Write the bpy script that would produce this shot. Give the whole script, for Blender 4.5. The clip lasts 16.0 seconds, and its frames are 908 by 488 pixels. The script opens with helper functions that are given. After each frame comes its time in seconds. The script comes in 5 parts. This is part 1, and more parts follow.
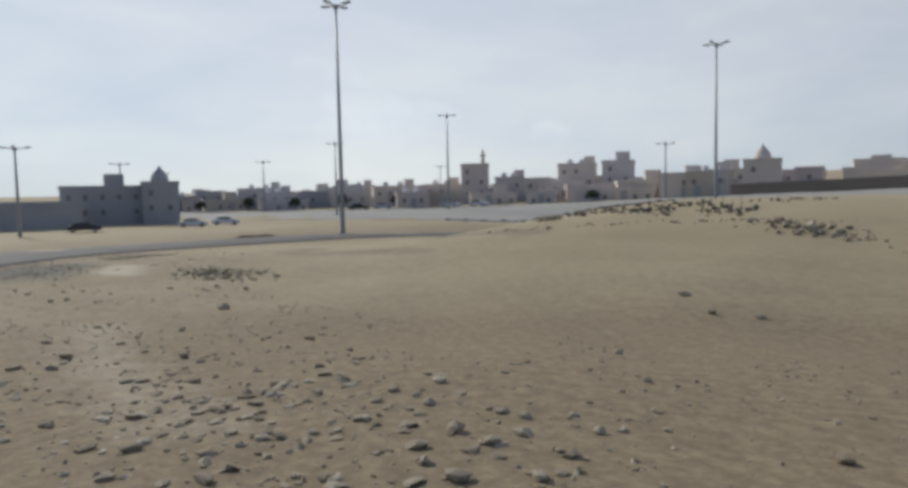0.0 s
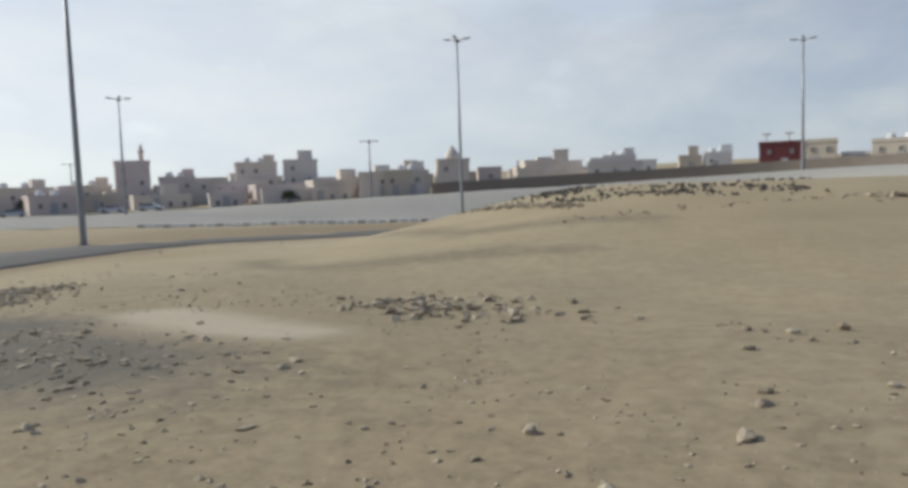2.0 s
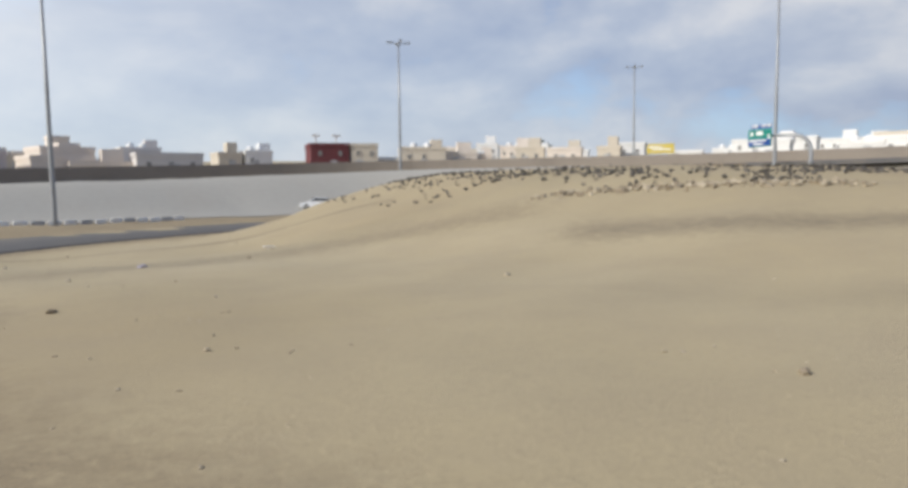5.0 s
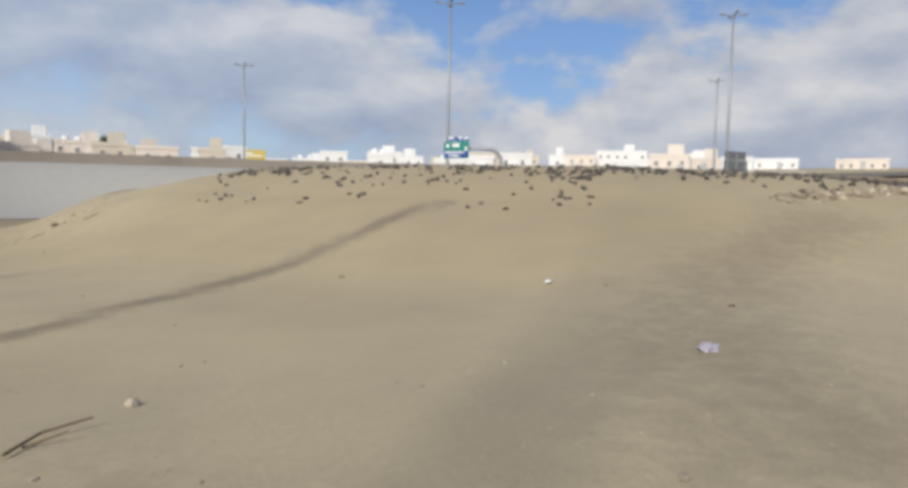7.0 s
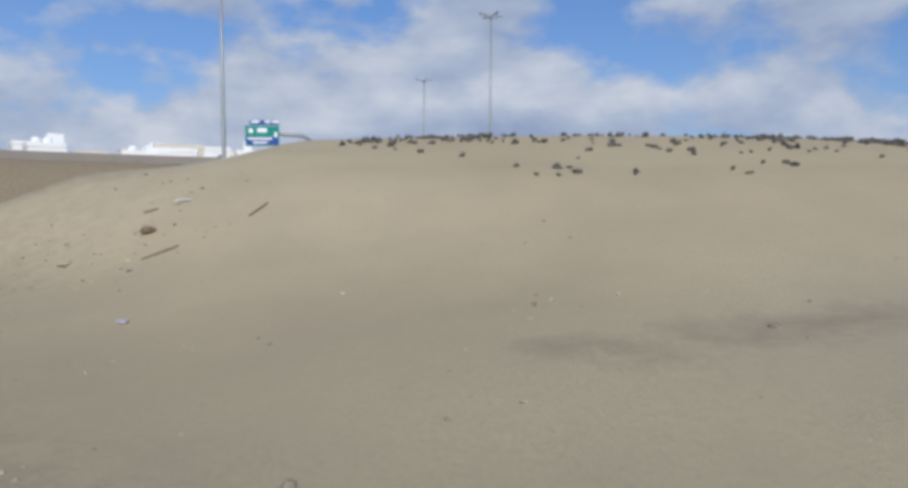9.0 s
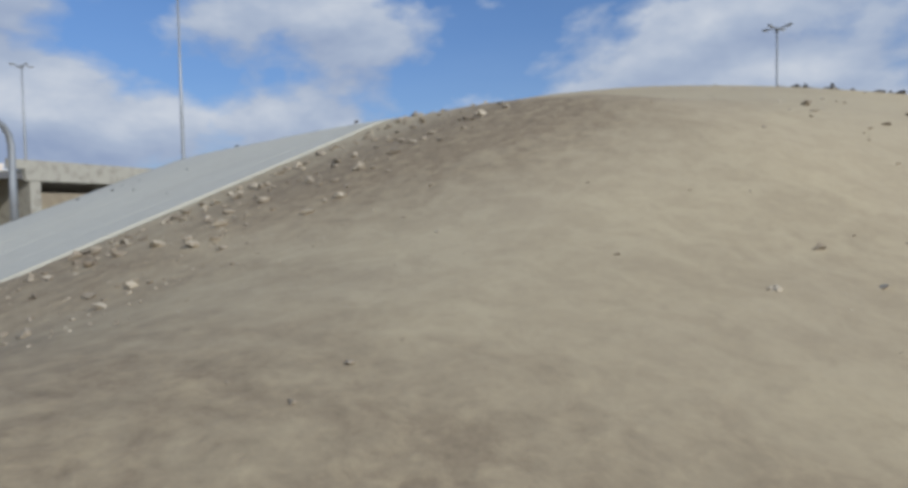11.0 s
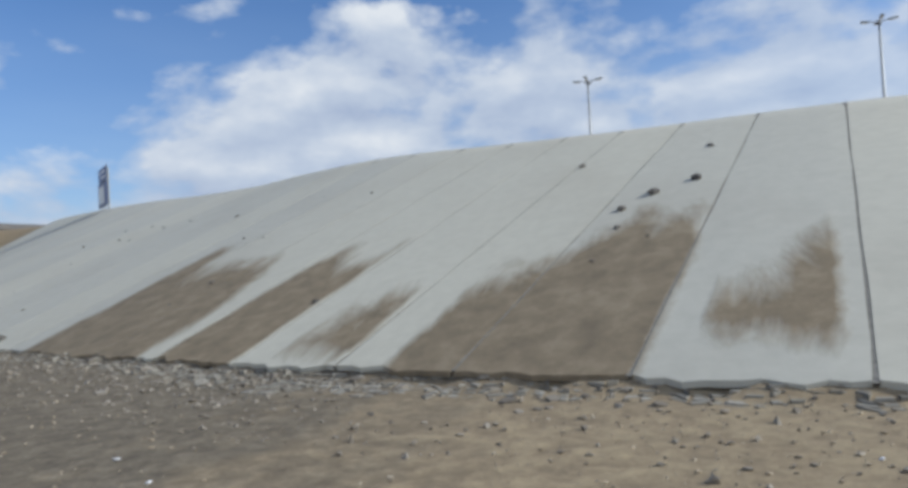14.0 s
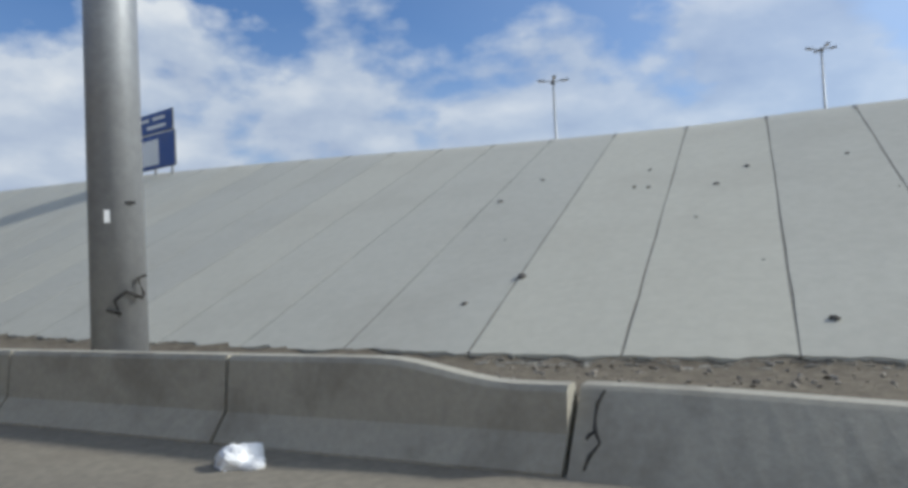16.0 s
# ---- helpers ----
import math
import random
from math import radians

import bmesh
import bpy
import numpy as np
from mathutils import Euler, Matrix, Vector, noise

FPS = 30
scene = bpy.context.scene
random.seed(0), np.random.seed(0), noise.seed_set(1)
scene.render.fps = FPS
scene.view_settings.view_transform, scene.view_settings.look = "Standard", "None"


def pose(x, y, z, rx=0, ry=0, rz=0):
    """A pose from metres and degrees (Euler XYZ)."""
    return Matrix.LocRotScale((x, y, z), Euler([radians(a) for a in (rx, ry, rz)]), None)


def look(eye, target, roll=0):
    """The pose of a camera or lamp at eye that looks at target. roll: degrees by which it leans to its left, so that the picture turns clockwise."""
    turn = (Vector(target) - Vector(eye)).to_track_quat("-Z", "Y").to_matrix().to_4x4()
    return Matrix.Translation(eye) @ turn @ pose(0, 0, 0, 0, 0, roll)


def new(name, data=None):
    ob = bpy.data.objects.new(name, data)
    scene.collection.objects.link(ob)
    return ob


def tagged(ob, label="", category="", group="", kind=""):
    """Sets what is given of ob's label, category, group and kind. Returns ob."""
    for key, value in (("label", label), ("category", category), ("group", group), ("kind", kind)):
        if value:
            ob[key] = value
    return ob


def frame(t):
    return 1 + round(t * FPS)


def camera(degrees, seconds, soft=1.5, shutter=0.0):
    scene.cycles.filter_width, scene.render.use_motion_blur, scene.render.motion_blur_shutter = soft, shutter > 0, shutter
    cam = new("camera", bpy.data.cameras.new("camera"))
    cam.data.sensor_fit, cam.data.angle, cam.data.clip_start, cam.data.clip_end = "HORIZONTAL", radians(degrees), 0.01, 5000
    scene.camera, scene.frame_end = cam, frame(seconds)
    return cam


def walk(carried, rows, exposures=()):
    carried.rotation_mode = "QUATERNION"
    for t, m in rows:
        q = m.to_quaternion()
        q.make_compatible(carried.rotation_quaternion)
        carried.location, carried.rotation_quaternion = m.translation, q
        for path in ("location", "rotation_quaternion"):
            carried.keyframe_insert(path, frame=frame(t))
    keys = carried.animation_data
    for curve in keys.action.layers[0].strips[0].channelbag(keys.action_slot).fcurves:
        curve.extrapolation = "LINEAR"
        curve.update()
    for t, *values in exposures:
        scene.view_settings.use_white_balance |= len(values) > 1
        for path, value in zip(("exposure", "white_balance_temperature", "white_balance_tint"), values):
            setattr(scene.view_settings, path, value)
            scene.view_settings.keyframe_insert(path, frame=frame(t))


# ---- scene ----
cam = camera(66.8, 16.0, soft=3.8)

# seconds, place, yaw, tilt and lean of the camera on its drive round the loop
DRIVE = [
    (0, -0.354, 7.963, 1.607, 59.66, -3.97, -1.23),
    (0.5, -4.865, 5.531, 1.489, 50.65, -4.25, 0.41),
    (1, -9.612, 4.06, 1.337, 41.91, -4.31, -0.79),
    (1.5, -14.751, 3.107, 1.179, 34.84, -5.4, -0.75),
    (2, -19.77, 2.761, 1.058, 27.76, -4.4, -1.94),
    (2.5, -24.692, 3.127, 0.982, 20.27, -5.94, -0.87),
    (3, -29.502, 4.18, 0.931, 13.72, -5.78, -1.47),
    (3.5, -34.155, 5.878, 0.863, 6.33, -5.09, -2.65),
    (4.2, -40.276, 9.241, 0.659, -5.29, -5.07, -1.66),
    (4.7, -44.224, 12.366, 0.48, -13.59, -5.05, -0.95),
    (5.3, -48.414, 16.863, 0.26, -23.55, -5.03, -0.11),
    (5.8, -51.406, 21.171, 0.108, -31.86, -5.01, 0.6),
    (6, -52.464, 23.024, 0.065, -34.77, -4.58, 0.53),
    (6.5, -54.732, 27.962, -0.014, -48.65, -3.46, 1.66),
    (7, -56.425, 33.254, -0.174, -57.91, -3.99, 1.2),
    (7.5, -57.434, 38.718, -0.435, -67.27, -3.75, 0.96),
    (8, -57.692, 44.419, -0.664, -75.06, -3.43, 0.08),
    (8.5, -57.136, 50.049, -0.864, -82.38, -1.06, -2.36),
    (9, -55.685, 55.363, -1.088, -89.84, -3.58, -0.02),
    (9.5, -53.414, 60.233, -1.206, -99.23, -1.29, -2.62),
    (9.7, -52.412, 62.093, -1.27, -103.02, -2.44, -2.21),
    (10.2, -49.178, 66.483, -1.438, -112.0, -2.4, -1.8),
    (10.7, -44.858, 70.238, -1.618, -121.2, -2.28, -1.4),
    (11.2, -40.029, 73.188, -1.774, -129.9, -2.2, -1.1),
    (11.8, -34.371, 75.428, -1.879, -138.98, -2.1, -0.77),
    (12, -32.613, 75.931, -1.892, -141.16, -2.14, -1.44),
    (12.2, -30.852, 76.389, -1.905, -141.44, -2.3, -2),
    (12.5, -28.202, 76.994, -1.924, -145.806, -4.588, 1.7),
    (12.7, -26.421, 77.388, -1.958, -147.34, -2.779, 1.3),
    (12.9, -24.663, 77.735, -1.949, -148.911, -0.43, -0.8),
    (13, -23.797, 77.886, -1.987, -150.422, -1.089, 0.3),
    (13.3, -21.105, 78.121, -2.015, -152.73, -2.063, -1.2),
    (13.5, -19.376, 77.969, -1.995, -154.011, -0.115, -2.6),
    (13.7, -17.539, 77.962, -1.979, -155.501, 1.891, -5),
    (14, -15.058, 78.077, -1.934, -158.796, 1.49, -3.3),
    (14.5, -10.43, 78.246, -1.955, -165.473, 3.182, -2.8),
    (15, -5.444, 77.985, -2.003, -169.603, 2.55, -2.1),
    (15.2, -3.244, 77.561, -1.993, -172.036, 1.519, -1.1),
    (15.5, -0.092, 76.701, -1.929, -172.901, 2.664, -2.4),
    (15.8, 3.327, 75.448, -1.949, -175.001, 2.607, -2.1),
    (16, 5.647, 74.489, -1.961, -176.465, 1.891, -2.7),
]
walk(cam, [(t, pose(x, y, z, 0, 0, yaw) @ pose(0, 0, 0, 90 + tilt) @ pose(0, 0, 0, 0, 0, lean)) for t, x, y, z, yaw, tilt, lean in DRIVE],
     exposures=[(0, -0.48, 6550, 8), (1, -0.42, 6650, 8), (2.5, -0.16, 6700, 6), (5.8, 0.02, 6700, 10), (7, -0.13, 6650, 10), (8.5, -0.18, 6050, 10), (9.5, -0.27, 5850, 10), (12, -0.1, 6050, 8), (12.6, 0.0, 6100, 8), (13.1, -0.07, 6130, 8), (13.6, 0.06, 6180, 7), (14.2, 0.10, 6150, 7), (15, 0.02, 6150, 6), (16, 0.03, 6170, 6)])

# ---------------------------------------------------------------- light
SUN_AZIMUTH = radians(258)      # the sun stands low in the west-south-west
SUN_HEIGHT = radians(31)
SUN_WAY = Vector((math.sin(SUN_AZIMUTH) * math.cos(SUN_HEIGHT), math.cos(SUN_AZIMUTH) * math.cos(SUN_HEIGHT), math.sin(SUN_HEIGHT)))


class Nodes:
    """Short hand for a node tree."""

    def __init__(self, tree):
        self.tree = tree

    def add(self, kind, links=(), **values):
        n = self.tree.nodes.new(kind)
        for key, value in values.items():
            if key.startswith("i_"):
                n.inputs[key[2:].replace("_", " ")].default_value = value
            else:
                setattr(n, key, value)
        for src, dst in links:
            self.tree.links.new(src, n.inputs[dst])
        return n

    def link(self, a, b):
        self.tree.links.new(a, b)

    def noise(self, vec, scale, detail=4.0, rough=0.55, warp=0.0):
        n = self.add("ShaderNodeTexNoise", [(vec, "Vector")] if vec else [])
        n.inputs["Scale"].default_value, n.inputs["Detail"].default_value = scale, detail
        n.inputs["Roughness"].default_value, n.inputs["Distortion"].default_value = rough, warp
        return n.outputs["Fac"]

    def ramp(self, fac, *stops):
        n = self.add("ShaderNodeValToRGB", [(fac, "Fac")])
        while len(n.color_ramp.elements) < len(stops):
            n.color_ramp.elements.new(0.5)
        for e, (at, colour) in zip(n.color_ramp.elements, stops):
            e.position = at
            e.color = (*colour, 1) if not isinstance(colour, (int, float)) else (colour, colour, colour, 1)
        return n.outputs["Color"]

    def mix(self, fac, a, b, blend="MIX"):
        n = self.add("ShaderNodeMix", data_type="RGBA", blend_type=blend)
        for src, dst in ((fac, 0), (a, 6), (b, 7)):
            if isinstance(src, (int, float)):
                n.inputs[dst].default_value = src
            elif isinstance(src, tuple):
                n.inputs[dst].default_value = (*src, 1)
            else:
                self.link(src, n.inputs[dst])
        return n.outputs[2]

    def math(self, op, a, b=0.0, clamp=False):
        n = self.add("ShaderNodeMath", operation=op, use_clamp=clamp)
        for src, dst in ((a, 0), (b, 1)):
            if isinstance(src, (int, float)):
                n.inputs[dst].default_value = src
            else:
                self.link(src, n.inputs[dst])
        return n.outputs[0]


world = bpy.data.worlds.new("sky")
scene.world = world
world.use_nodes = True
wt = world.node_tree
wt.nodes.clear()
wn = Nodes(wt)
sky = wn.add("ShaderNodeTexSky", sky_type="NISHITA", sun_disc=False)
sky.sun_elevation, sky.sun_rotation = SUN_HEIGHT, SUN_AZIMUTH
sky.air_density, sky.dust_density, sky.ozone_density = 1.0, 0.6, 1.8
way = wn.add("ShaderNodeTexCoord").outputs["Generated"]
parts = wn.add("ShaderNodeSeparateXYZ", [(way, "Vector")]).outputs
height = parts["Z"]


def cloud_field(lift):
    """Billows of the cumulus, as seen a little higher up by lift."""
    move = wn.add("ShaderNodeMapping", [(way, "Vector")])
    move.inputs["Scale"].default_value = (1.0, 1.0, 1.9)
    move.inputs["Location"].default_value = (0.9, 0.4, lift)
    return wn.noise(move.outputs[0], 3.3, 12.0, 0.53, 0.1)


here, above = cloud_field(0.0), cloud_field(0.07)
thin = wn.ramp(height, (0.0, 0.30), (0.2, 0.385), (0.29, 0.455), (0.37, 0.56), (0.8, 0.62))
cover = wn.math("MULTIPLY", wn.math("SUBTRACT", here, thin), 12.0, True)
lit = wn.math("ADD", wn.math("MULTIPLY", wn.math("SUBTRACT", here, above), 3.4), 0.50, True)
cloud = wn.ramp(lit, (0.0, (3.6, 4.2, 5.6)), (0.5, (5.0, 5.5, 6.5)), (1.0, (7.2, 7.3, 7.6)))
# a milky veil over the north and west, thinning to the south and east
veil = wn.math("ADD", wn.math("MULTIPLY", wn.math("SUBTRACT", wn.math("MULTIPLY", parts["Y"], 0.40), parts["X"]), 0.55), 0.40, True)
haze = wn.ramp(height, (0.0, 0.85), (0.12, 0.42), (0.35, 0.10))
soft = wn.math("MAXIMUM", wn.math("MULTIPLY", veil, 0.85), haze)
bands = wn.add("ShaderNodeMapping", [(way, "Vector")])
bands.inputs["Scale"].default_value = (1.0, 1.0, 4.0)
bright = wn.mix(veil, (4.3, 5.0, 6.3), (11.8, 12.2, 12.7))
milk = wn.mix(1.0, bright, wn.ramp(wn.noise(bands.outputs[0], 1.8, 6.0, 0.5, 0.3), (0.3, (0.80, 0.84, 0.92)), (0.65, (1.06, 1.05, 1.02))), "MULTIPLY")
deep = wn.mix(1.0, sky.outputs[0], (0.56, 0.84, 1.2), "MULTIPLY")
sky_colour = wn.mix(wn.math("MULTIPLY", cover, wn.math("SUBTRACT", 1.0, wn.math("MULTIPLY", veil, 0.85))), wn.mix(soft, deep, milk), cloud)
bg = wn.add("ShaderNodeBackground", [(sky_colour, "Color")])
bg.inputs["Strength"].default_value = 0.10
wn.link(bg.outputs[0], wn.add("ShaderNodeOutputWorld").inputs["Surface"])

sun = new("sun", bpy.data.lights.new("sun", "SUN"))
sun.data.energy, sun.data.angle, sun.data.color = 3.7, radians(6.0), (1.0, 0.95, 0.87)
sun.matrix_world = look(SUN_WAY * 50, (0, 0, 0))

# ---------------------------------------------------------------- materials


def surface(name, roughness=0.85, metal=0.0, bump=0.0, bump_dist=0.02):
    """A material with its nodes, its main shader and object coordinates."""
    m = bpy.data.materials.new(name)
    m.use_nodes = True
    nt = Nodes(m.node_tree)
    shader = m.node_tree.nodes["Principled BSDF"]
    shader.inputs["Roughness"].default_value, shader.inputs["Metallic"].default_value = roughness, metal
    shader.inputs["Specular IOR Level"].default_value = 0.3
    return m, nt, shader


def place(nt):
    return nt.add("ShaderNodeNewGeometry").outputs["Position"]


def bumped(nt, shader, height, strength, distance):
    b = nt.add("ShaderNodeBump", [(height, "Height")])
    b.inputs["Strength"].default_value, b.inputs["Distance"].default_value = strength, distance
    nt.link(b.outputs[0], shader.inputs["Normal"])


def make_sand():
    """Dry sand; the mesh says where it is stony brown soil, dark ash or darkly streaked, a painted pole shadow among
    the streaks.
    """
    m, nt, sh = surface("sand", 0.95)
    p = place(nt)
    large, mid, fine = nt.noise(p, 0.05, 4, 0.5, 0.4), nt.noise(p, 0.6, 6, 0.6), nt.noise(p, 14, 6, 0.7)
    base = nt.ramp(large, (0.3, (0.37, 0.295, 0.18)), (0.5, (0.408, 0.334, 0.210)), (0.7, (0.445, 0.374, 0.250)))
    base = nt.mix(nt.ramp(mid, (0.4, 0.0), (0.75, 0.35)), base, (0.30, 0.245, 0.175))
    base = nt.mix(nt.ramp(fine, (0.5, 0.0), (0.75, 0.3)), base, (0.25, 0.205, 0.145))
    rough, clods = nt.noise(p, 2.6, 7, 0.7, 0.5), nt.noise(p, 6.5, 8, 0.75, 0.3)
    brown = nt.ramp(clods, (0.32, (0.15, 0.112, 0.072)), (0.5, (0.235, 0.18, 0.115)), (0.68, (0.36, 0.285, 0.175)))
    loam = nt.ramp(clods, (0.32, (0.075, 0.062, 0.046)), (0.5, (0.135, 0.113, 0.082)), (0.68, (0.215, 0.182, 0.135)))
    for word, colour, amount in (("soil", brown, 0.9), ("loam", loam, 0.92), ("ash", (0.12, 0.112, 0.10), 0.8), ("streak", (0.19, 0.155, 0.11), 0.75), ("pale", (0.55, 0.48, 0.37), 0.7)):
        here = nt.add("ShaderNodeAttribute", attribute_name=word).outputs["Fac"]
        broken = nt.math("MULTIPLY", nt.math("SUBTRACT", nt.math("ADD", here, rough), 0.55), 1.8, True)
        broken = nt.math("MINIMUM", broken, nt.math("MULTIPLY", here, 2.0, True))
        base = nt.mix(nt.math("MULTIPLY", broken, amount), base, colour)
    nt.link(base, sh.inputs["Base Color"])
    bumped(nt, sh, nt.math("ADD", nt.math("MULTIPLY", mid, 1.4), nt.math("ADD", nt.math("MULTIPLY", fine, 0.6), nt.math("MULTIPLY", clods, 1.6))), 0.3, 0.04)
    return m


def make_plain(name, colour, vary=0.15, scale=1.0, roughness=0.85, metal=0.0, dirt=(0.2, 0.17, 0.13), dirt_amount=0.35, tones=None):
    """A painted or cast surface with stains at two scales."""
    m, nt, sh = surface(name, roughness, metal)
    p = place(nt)
    big, small = nt.noise(p, 0.7 * scale, 5, 0.6, 0.3), nt.noise(p, 11 * scale, 4, 0.6)
    low = tuple(c * (1 - vary) for c in colour)
    high = tuple(min(1, c * (1 + vary)) for c in colour)
    base = nt.ramp(small, (0.3, low), (0.7, high))
    base = nt.mix(nt.ramp(big, (0.48, 0.0), (0.8, dirt_amount)), base, dirt)
    if tones:
        one = nt.add("ShaderNodeObjectInfo").outputs["Random"]
        base = nt.mix(1.0, base, nt.ramp(one, (0.0, tones[0]), (1.0, tones[1])), "MULTIPLY")
    nt.link(base, sh.inputs["Base Color"])
    bumped(nt, sh, small, 0.25, 0.01)
    return m



def make_slope_concrete():
    """Cast slope panels; the mesh says where earth has washed over them."""
    m, nt, sh = surface("slope_concrete", 0.9)
    p = place(nt)
    big, small, grit = nt.noise(p, 0.35, 5, 0.6, 0.3), nt.noise(p, 6, 5, 0.6), nt.noise(p, 40, 3, 0.6)
    base = nt.ramp(small, (0.3, (0.465, 0.447, 0.380)), (0.7, (0.515, 0.495, 0.422)))
    base = nt.mix(nt.ramp(big, (0.48, 0.0), (0.8, 0.4)), base, (0.36, 0.33, 0.275))
    one = nt.add("ShaderNodeObjectInfo").outputs["Random"]
    base = nt.mix(1.0, base, nt.ramp(one, (0.0, (0.93, 0.935, 0.945)), (1.0, (1.04, 1.03, 1.0))), "MULTIPLY")
    here = nt.add("ShaderNodeAttribute", attribute_name="dirt").outputs["Fac"]
    move = nt.add("ShaderNodeMapping", [(p, "Vector")])
    move.inputs["Scale"].default_value = (1.0, 0.35, 0.5)
    patch = nt.noise(move.outputs[0], 1.9, 8, 0.68, 0.4)
    film = nt.math("MULTIPLY", nt.math("SUBTRACT", nt.math("ADD", here, patch), 0.82), 3.2, True)
    film = nt.math("MINIMUM", film, nt.math("MULTIPLY", here, 2.5, True))
    soil = nt.ramp(nt.noise(p, 3.2, 7, 0.7), (0.3, (0.125, 0.092, 0.054)), (0.5, (0.195, 0.145, 0.086)), (0.75, (0.29, 0.23, 0.15)))
    base = nt.mix(nt.math("MULTIPLY", film, 0.9), base, soil)
    nt.link(base, sh.inputs["Base Color"])
    bumped(nt, sh, nt.math("ADD", nt.math("ADD", small, nt.math("MULTIPLY", film, 1.5)), nt.math("MULTIPLY", grit, 0.3)), 0.3, 0.012)
    return m


def make_glass(name, colour):
    m, nt, sh = surface(name, 0.12)
    sh.inputs["Base Color"].default_value = (*colour, 1)
    sh.inputs["Specular IOR Level"].default_value = 0.6
    return m


def make_leaves():
    m, nt, sh = surface("leaves", 0.7)
    one = nt.add("ShaderNodeNewGeometry").outputs["Random Per Island"]
    nt.link(nt.ramp(one, (0.0, (0.025, 0.04, 0.02)), (1.0, (0.07, 0.10, 0.045))), sh.inputs["Base Color"])
    return m


def make_stone(name, dark, light):
    m, nt, sh = surface(name, 0.9)
    p = place(nt)
    isle = nt.add("ShaderNodeNewGeometry").outputs["Random Per Island"]
    one = nt.add("ShaderNodeObjectInfo").outputs["Random"]
    mixed = nt.math("FRACT", nt.math("ADD", isle, one))
    base = nt.ramp(mixed, (0.0, dark), (1.0, light))
    grain = nt.noise(p, 25, 4, 0.7)
    base = nt.mix(nt.ramp(grain, (0.4, 0.0), (0.8, 0.5)), base, (0.2, 0.17, 0.13))
    nt.link(base, sh.inputs["Base Color"])
    bumped(nt, sh, grain, 0.5, 0.02)
    return m


SAND = make_sand()
ASPHALT = make_plain("asphalt", (0.11, 0.106, 0.104), 0.2, 1.0, 0.9, dirt=(0.24, 0.20, 0.15))
CONCRETE = make_slope_concrete()
CAST = make_plain("barrier_concrete", (0.37, 0.345, 0.285), 0.08, 2.0, 0.9, dirt=(0.12, 0.105, 0.085), dirt_amount=0.75)
FAR_CONCRETE = make_plain("far_slope_concrete", (0.375, 0.36, 0.325), 0.04, 0.15, 0.9, dirt=(0.36, 0.32, 0.27))
JOINT = make_plain("joint_filler", (0.20, 0.188, 0.165), 0.3, 2.0, 0.95)
EARTH = make_plain("brown_earth", (0.24, 0.17, 0.115), 0.25, 2.0, 0.97, dirt=(0.13, 0.10, 0.075), dirt_amount=0.7)
ORANGE = make_plain("orange_earth", (0.44, 0.15, 0.035), 0.25, 2.5, 0.95, dirt=(0.32, 0.13, 0.05), dirt_amount=0.6)
STEEL = make_plain("galvanised_steel", (0.33, 0.34, 0.35), 0.1, 1.0, 0.5, 0.5, dirt_amount=0.2)
LAMP_GREY = make_plain("lamp_housing", (0.24, 0.25, 0.26), 0.1, 2.0, 0.5, 0.2)
LENS = make_glass("lamp_lens", (0.55, 0.56, 0.55))
GREEN = make_plain("green_sheeting", (0.01, 0.21, 0.17), 0.08, 2.0, 0.4, dirt_amount=0.15)
BLUE = make_plain("blue_sheeting", (0.02, 0.07, 0.26), 0.1, 2.0, 0.4, dirt_amount=0.15)
YELLOW = make_plain("yellow_board", (0.55, 0.44, 0.09), 0.1, 1.0, 0.6, dirt_amount=0.25)
WHITE = make_plain("white_paint", (0.78, 0.78, 0.76), 0.04, 1.0, 0.5, dirt_amount=0.15)
BACK = make_plain("bare_panel_back", (0.15, 0.16, 0.175), 0.08, 1.0, 0.6, 0.2)
DARK = make_plain("dark_rubber", (0.02, 0.02, 0.02), 0.2, 2.0, 0.8)
GLASS = make_glass("window_glass", (0.035, 0.04, 0.045))
PALE_GLASS = make_glass("pale_window_glass", (0.22, 0.215, 0.21))
LEAVES = make_leaves()
BARK = make_plain("bark", (0.12, 0.085, 0.055), 0.3, 3.0, 0.95)
STONE = make_stone("stone", (0.23, 0.185, 0.13), (0.52, 0.45, 0.34))
RUBBLE = make_stone("rubble", (0.15, 0.13, 0.105), (0.33, 0.30, 0.255))
CRUST = make_stone("cement_crust", (0.19, 0.178, 0.15), (0.33, 0.315, 0.275))
PEBBLE = make_stone("dark_pebble", (0.035, 0.034, 0.035), (0.12, 0.11, 0.10))
PLASTIC = make_plain("white_plastic", (0.8, 0.8, 0.8), 0.03, 3.0, 0.35, dirt_amount=0.1)
LILAC = make_plain("lilac_plastic", (0.40, 0.37, 0.42), 0.05, 3.0, 0.4, dirt_amount=0.3)
WOOD = make_plain("dry_wood", (0.20, 0.145, 0.09), 0.25, 4.0, 0.9)

# ---------------------------------------------------------------- the ground

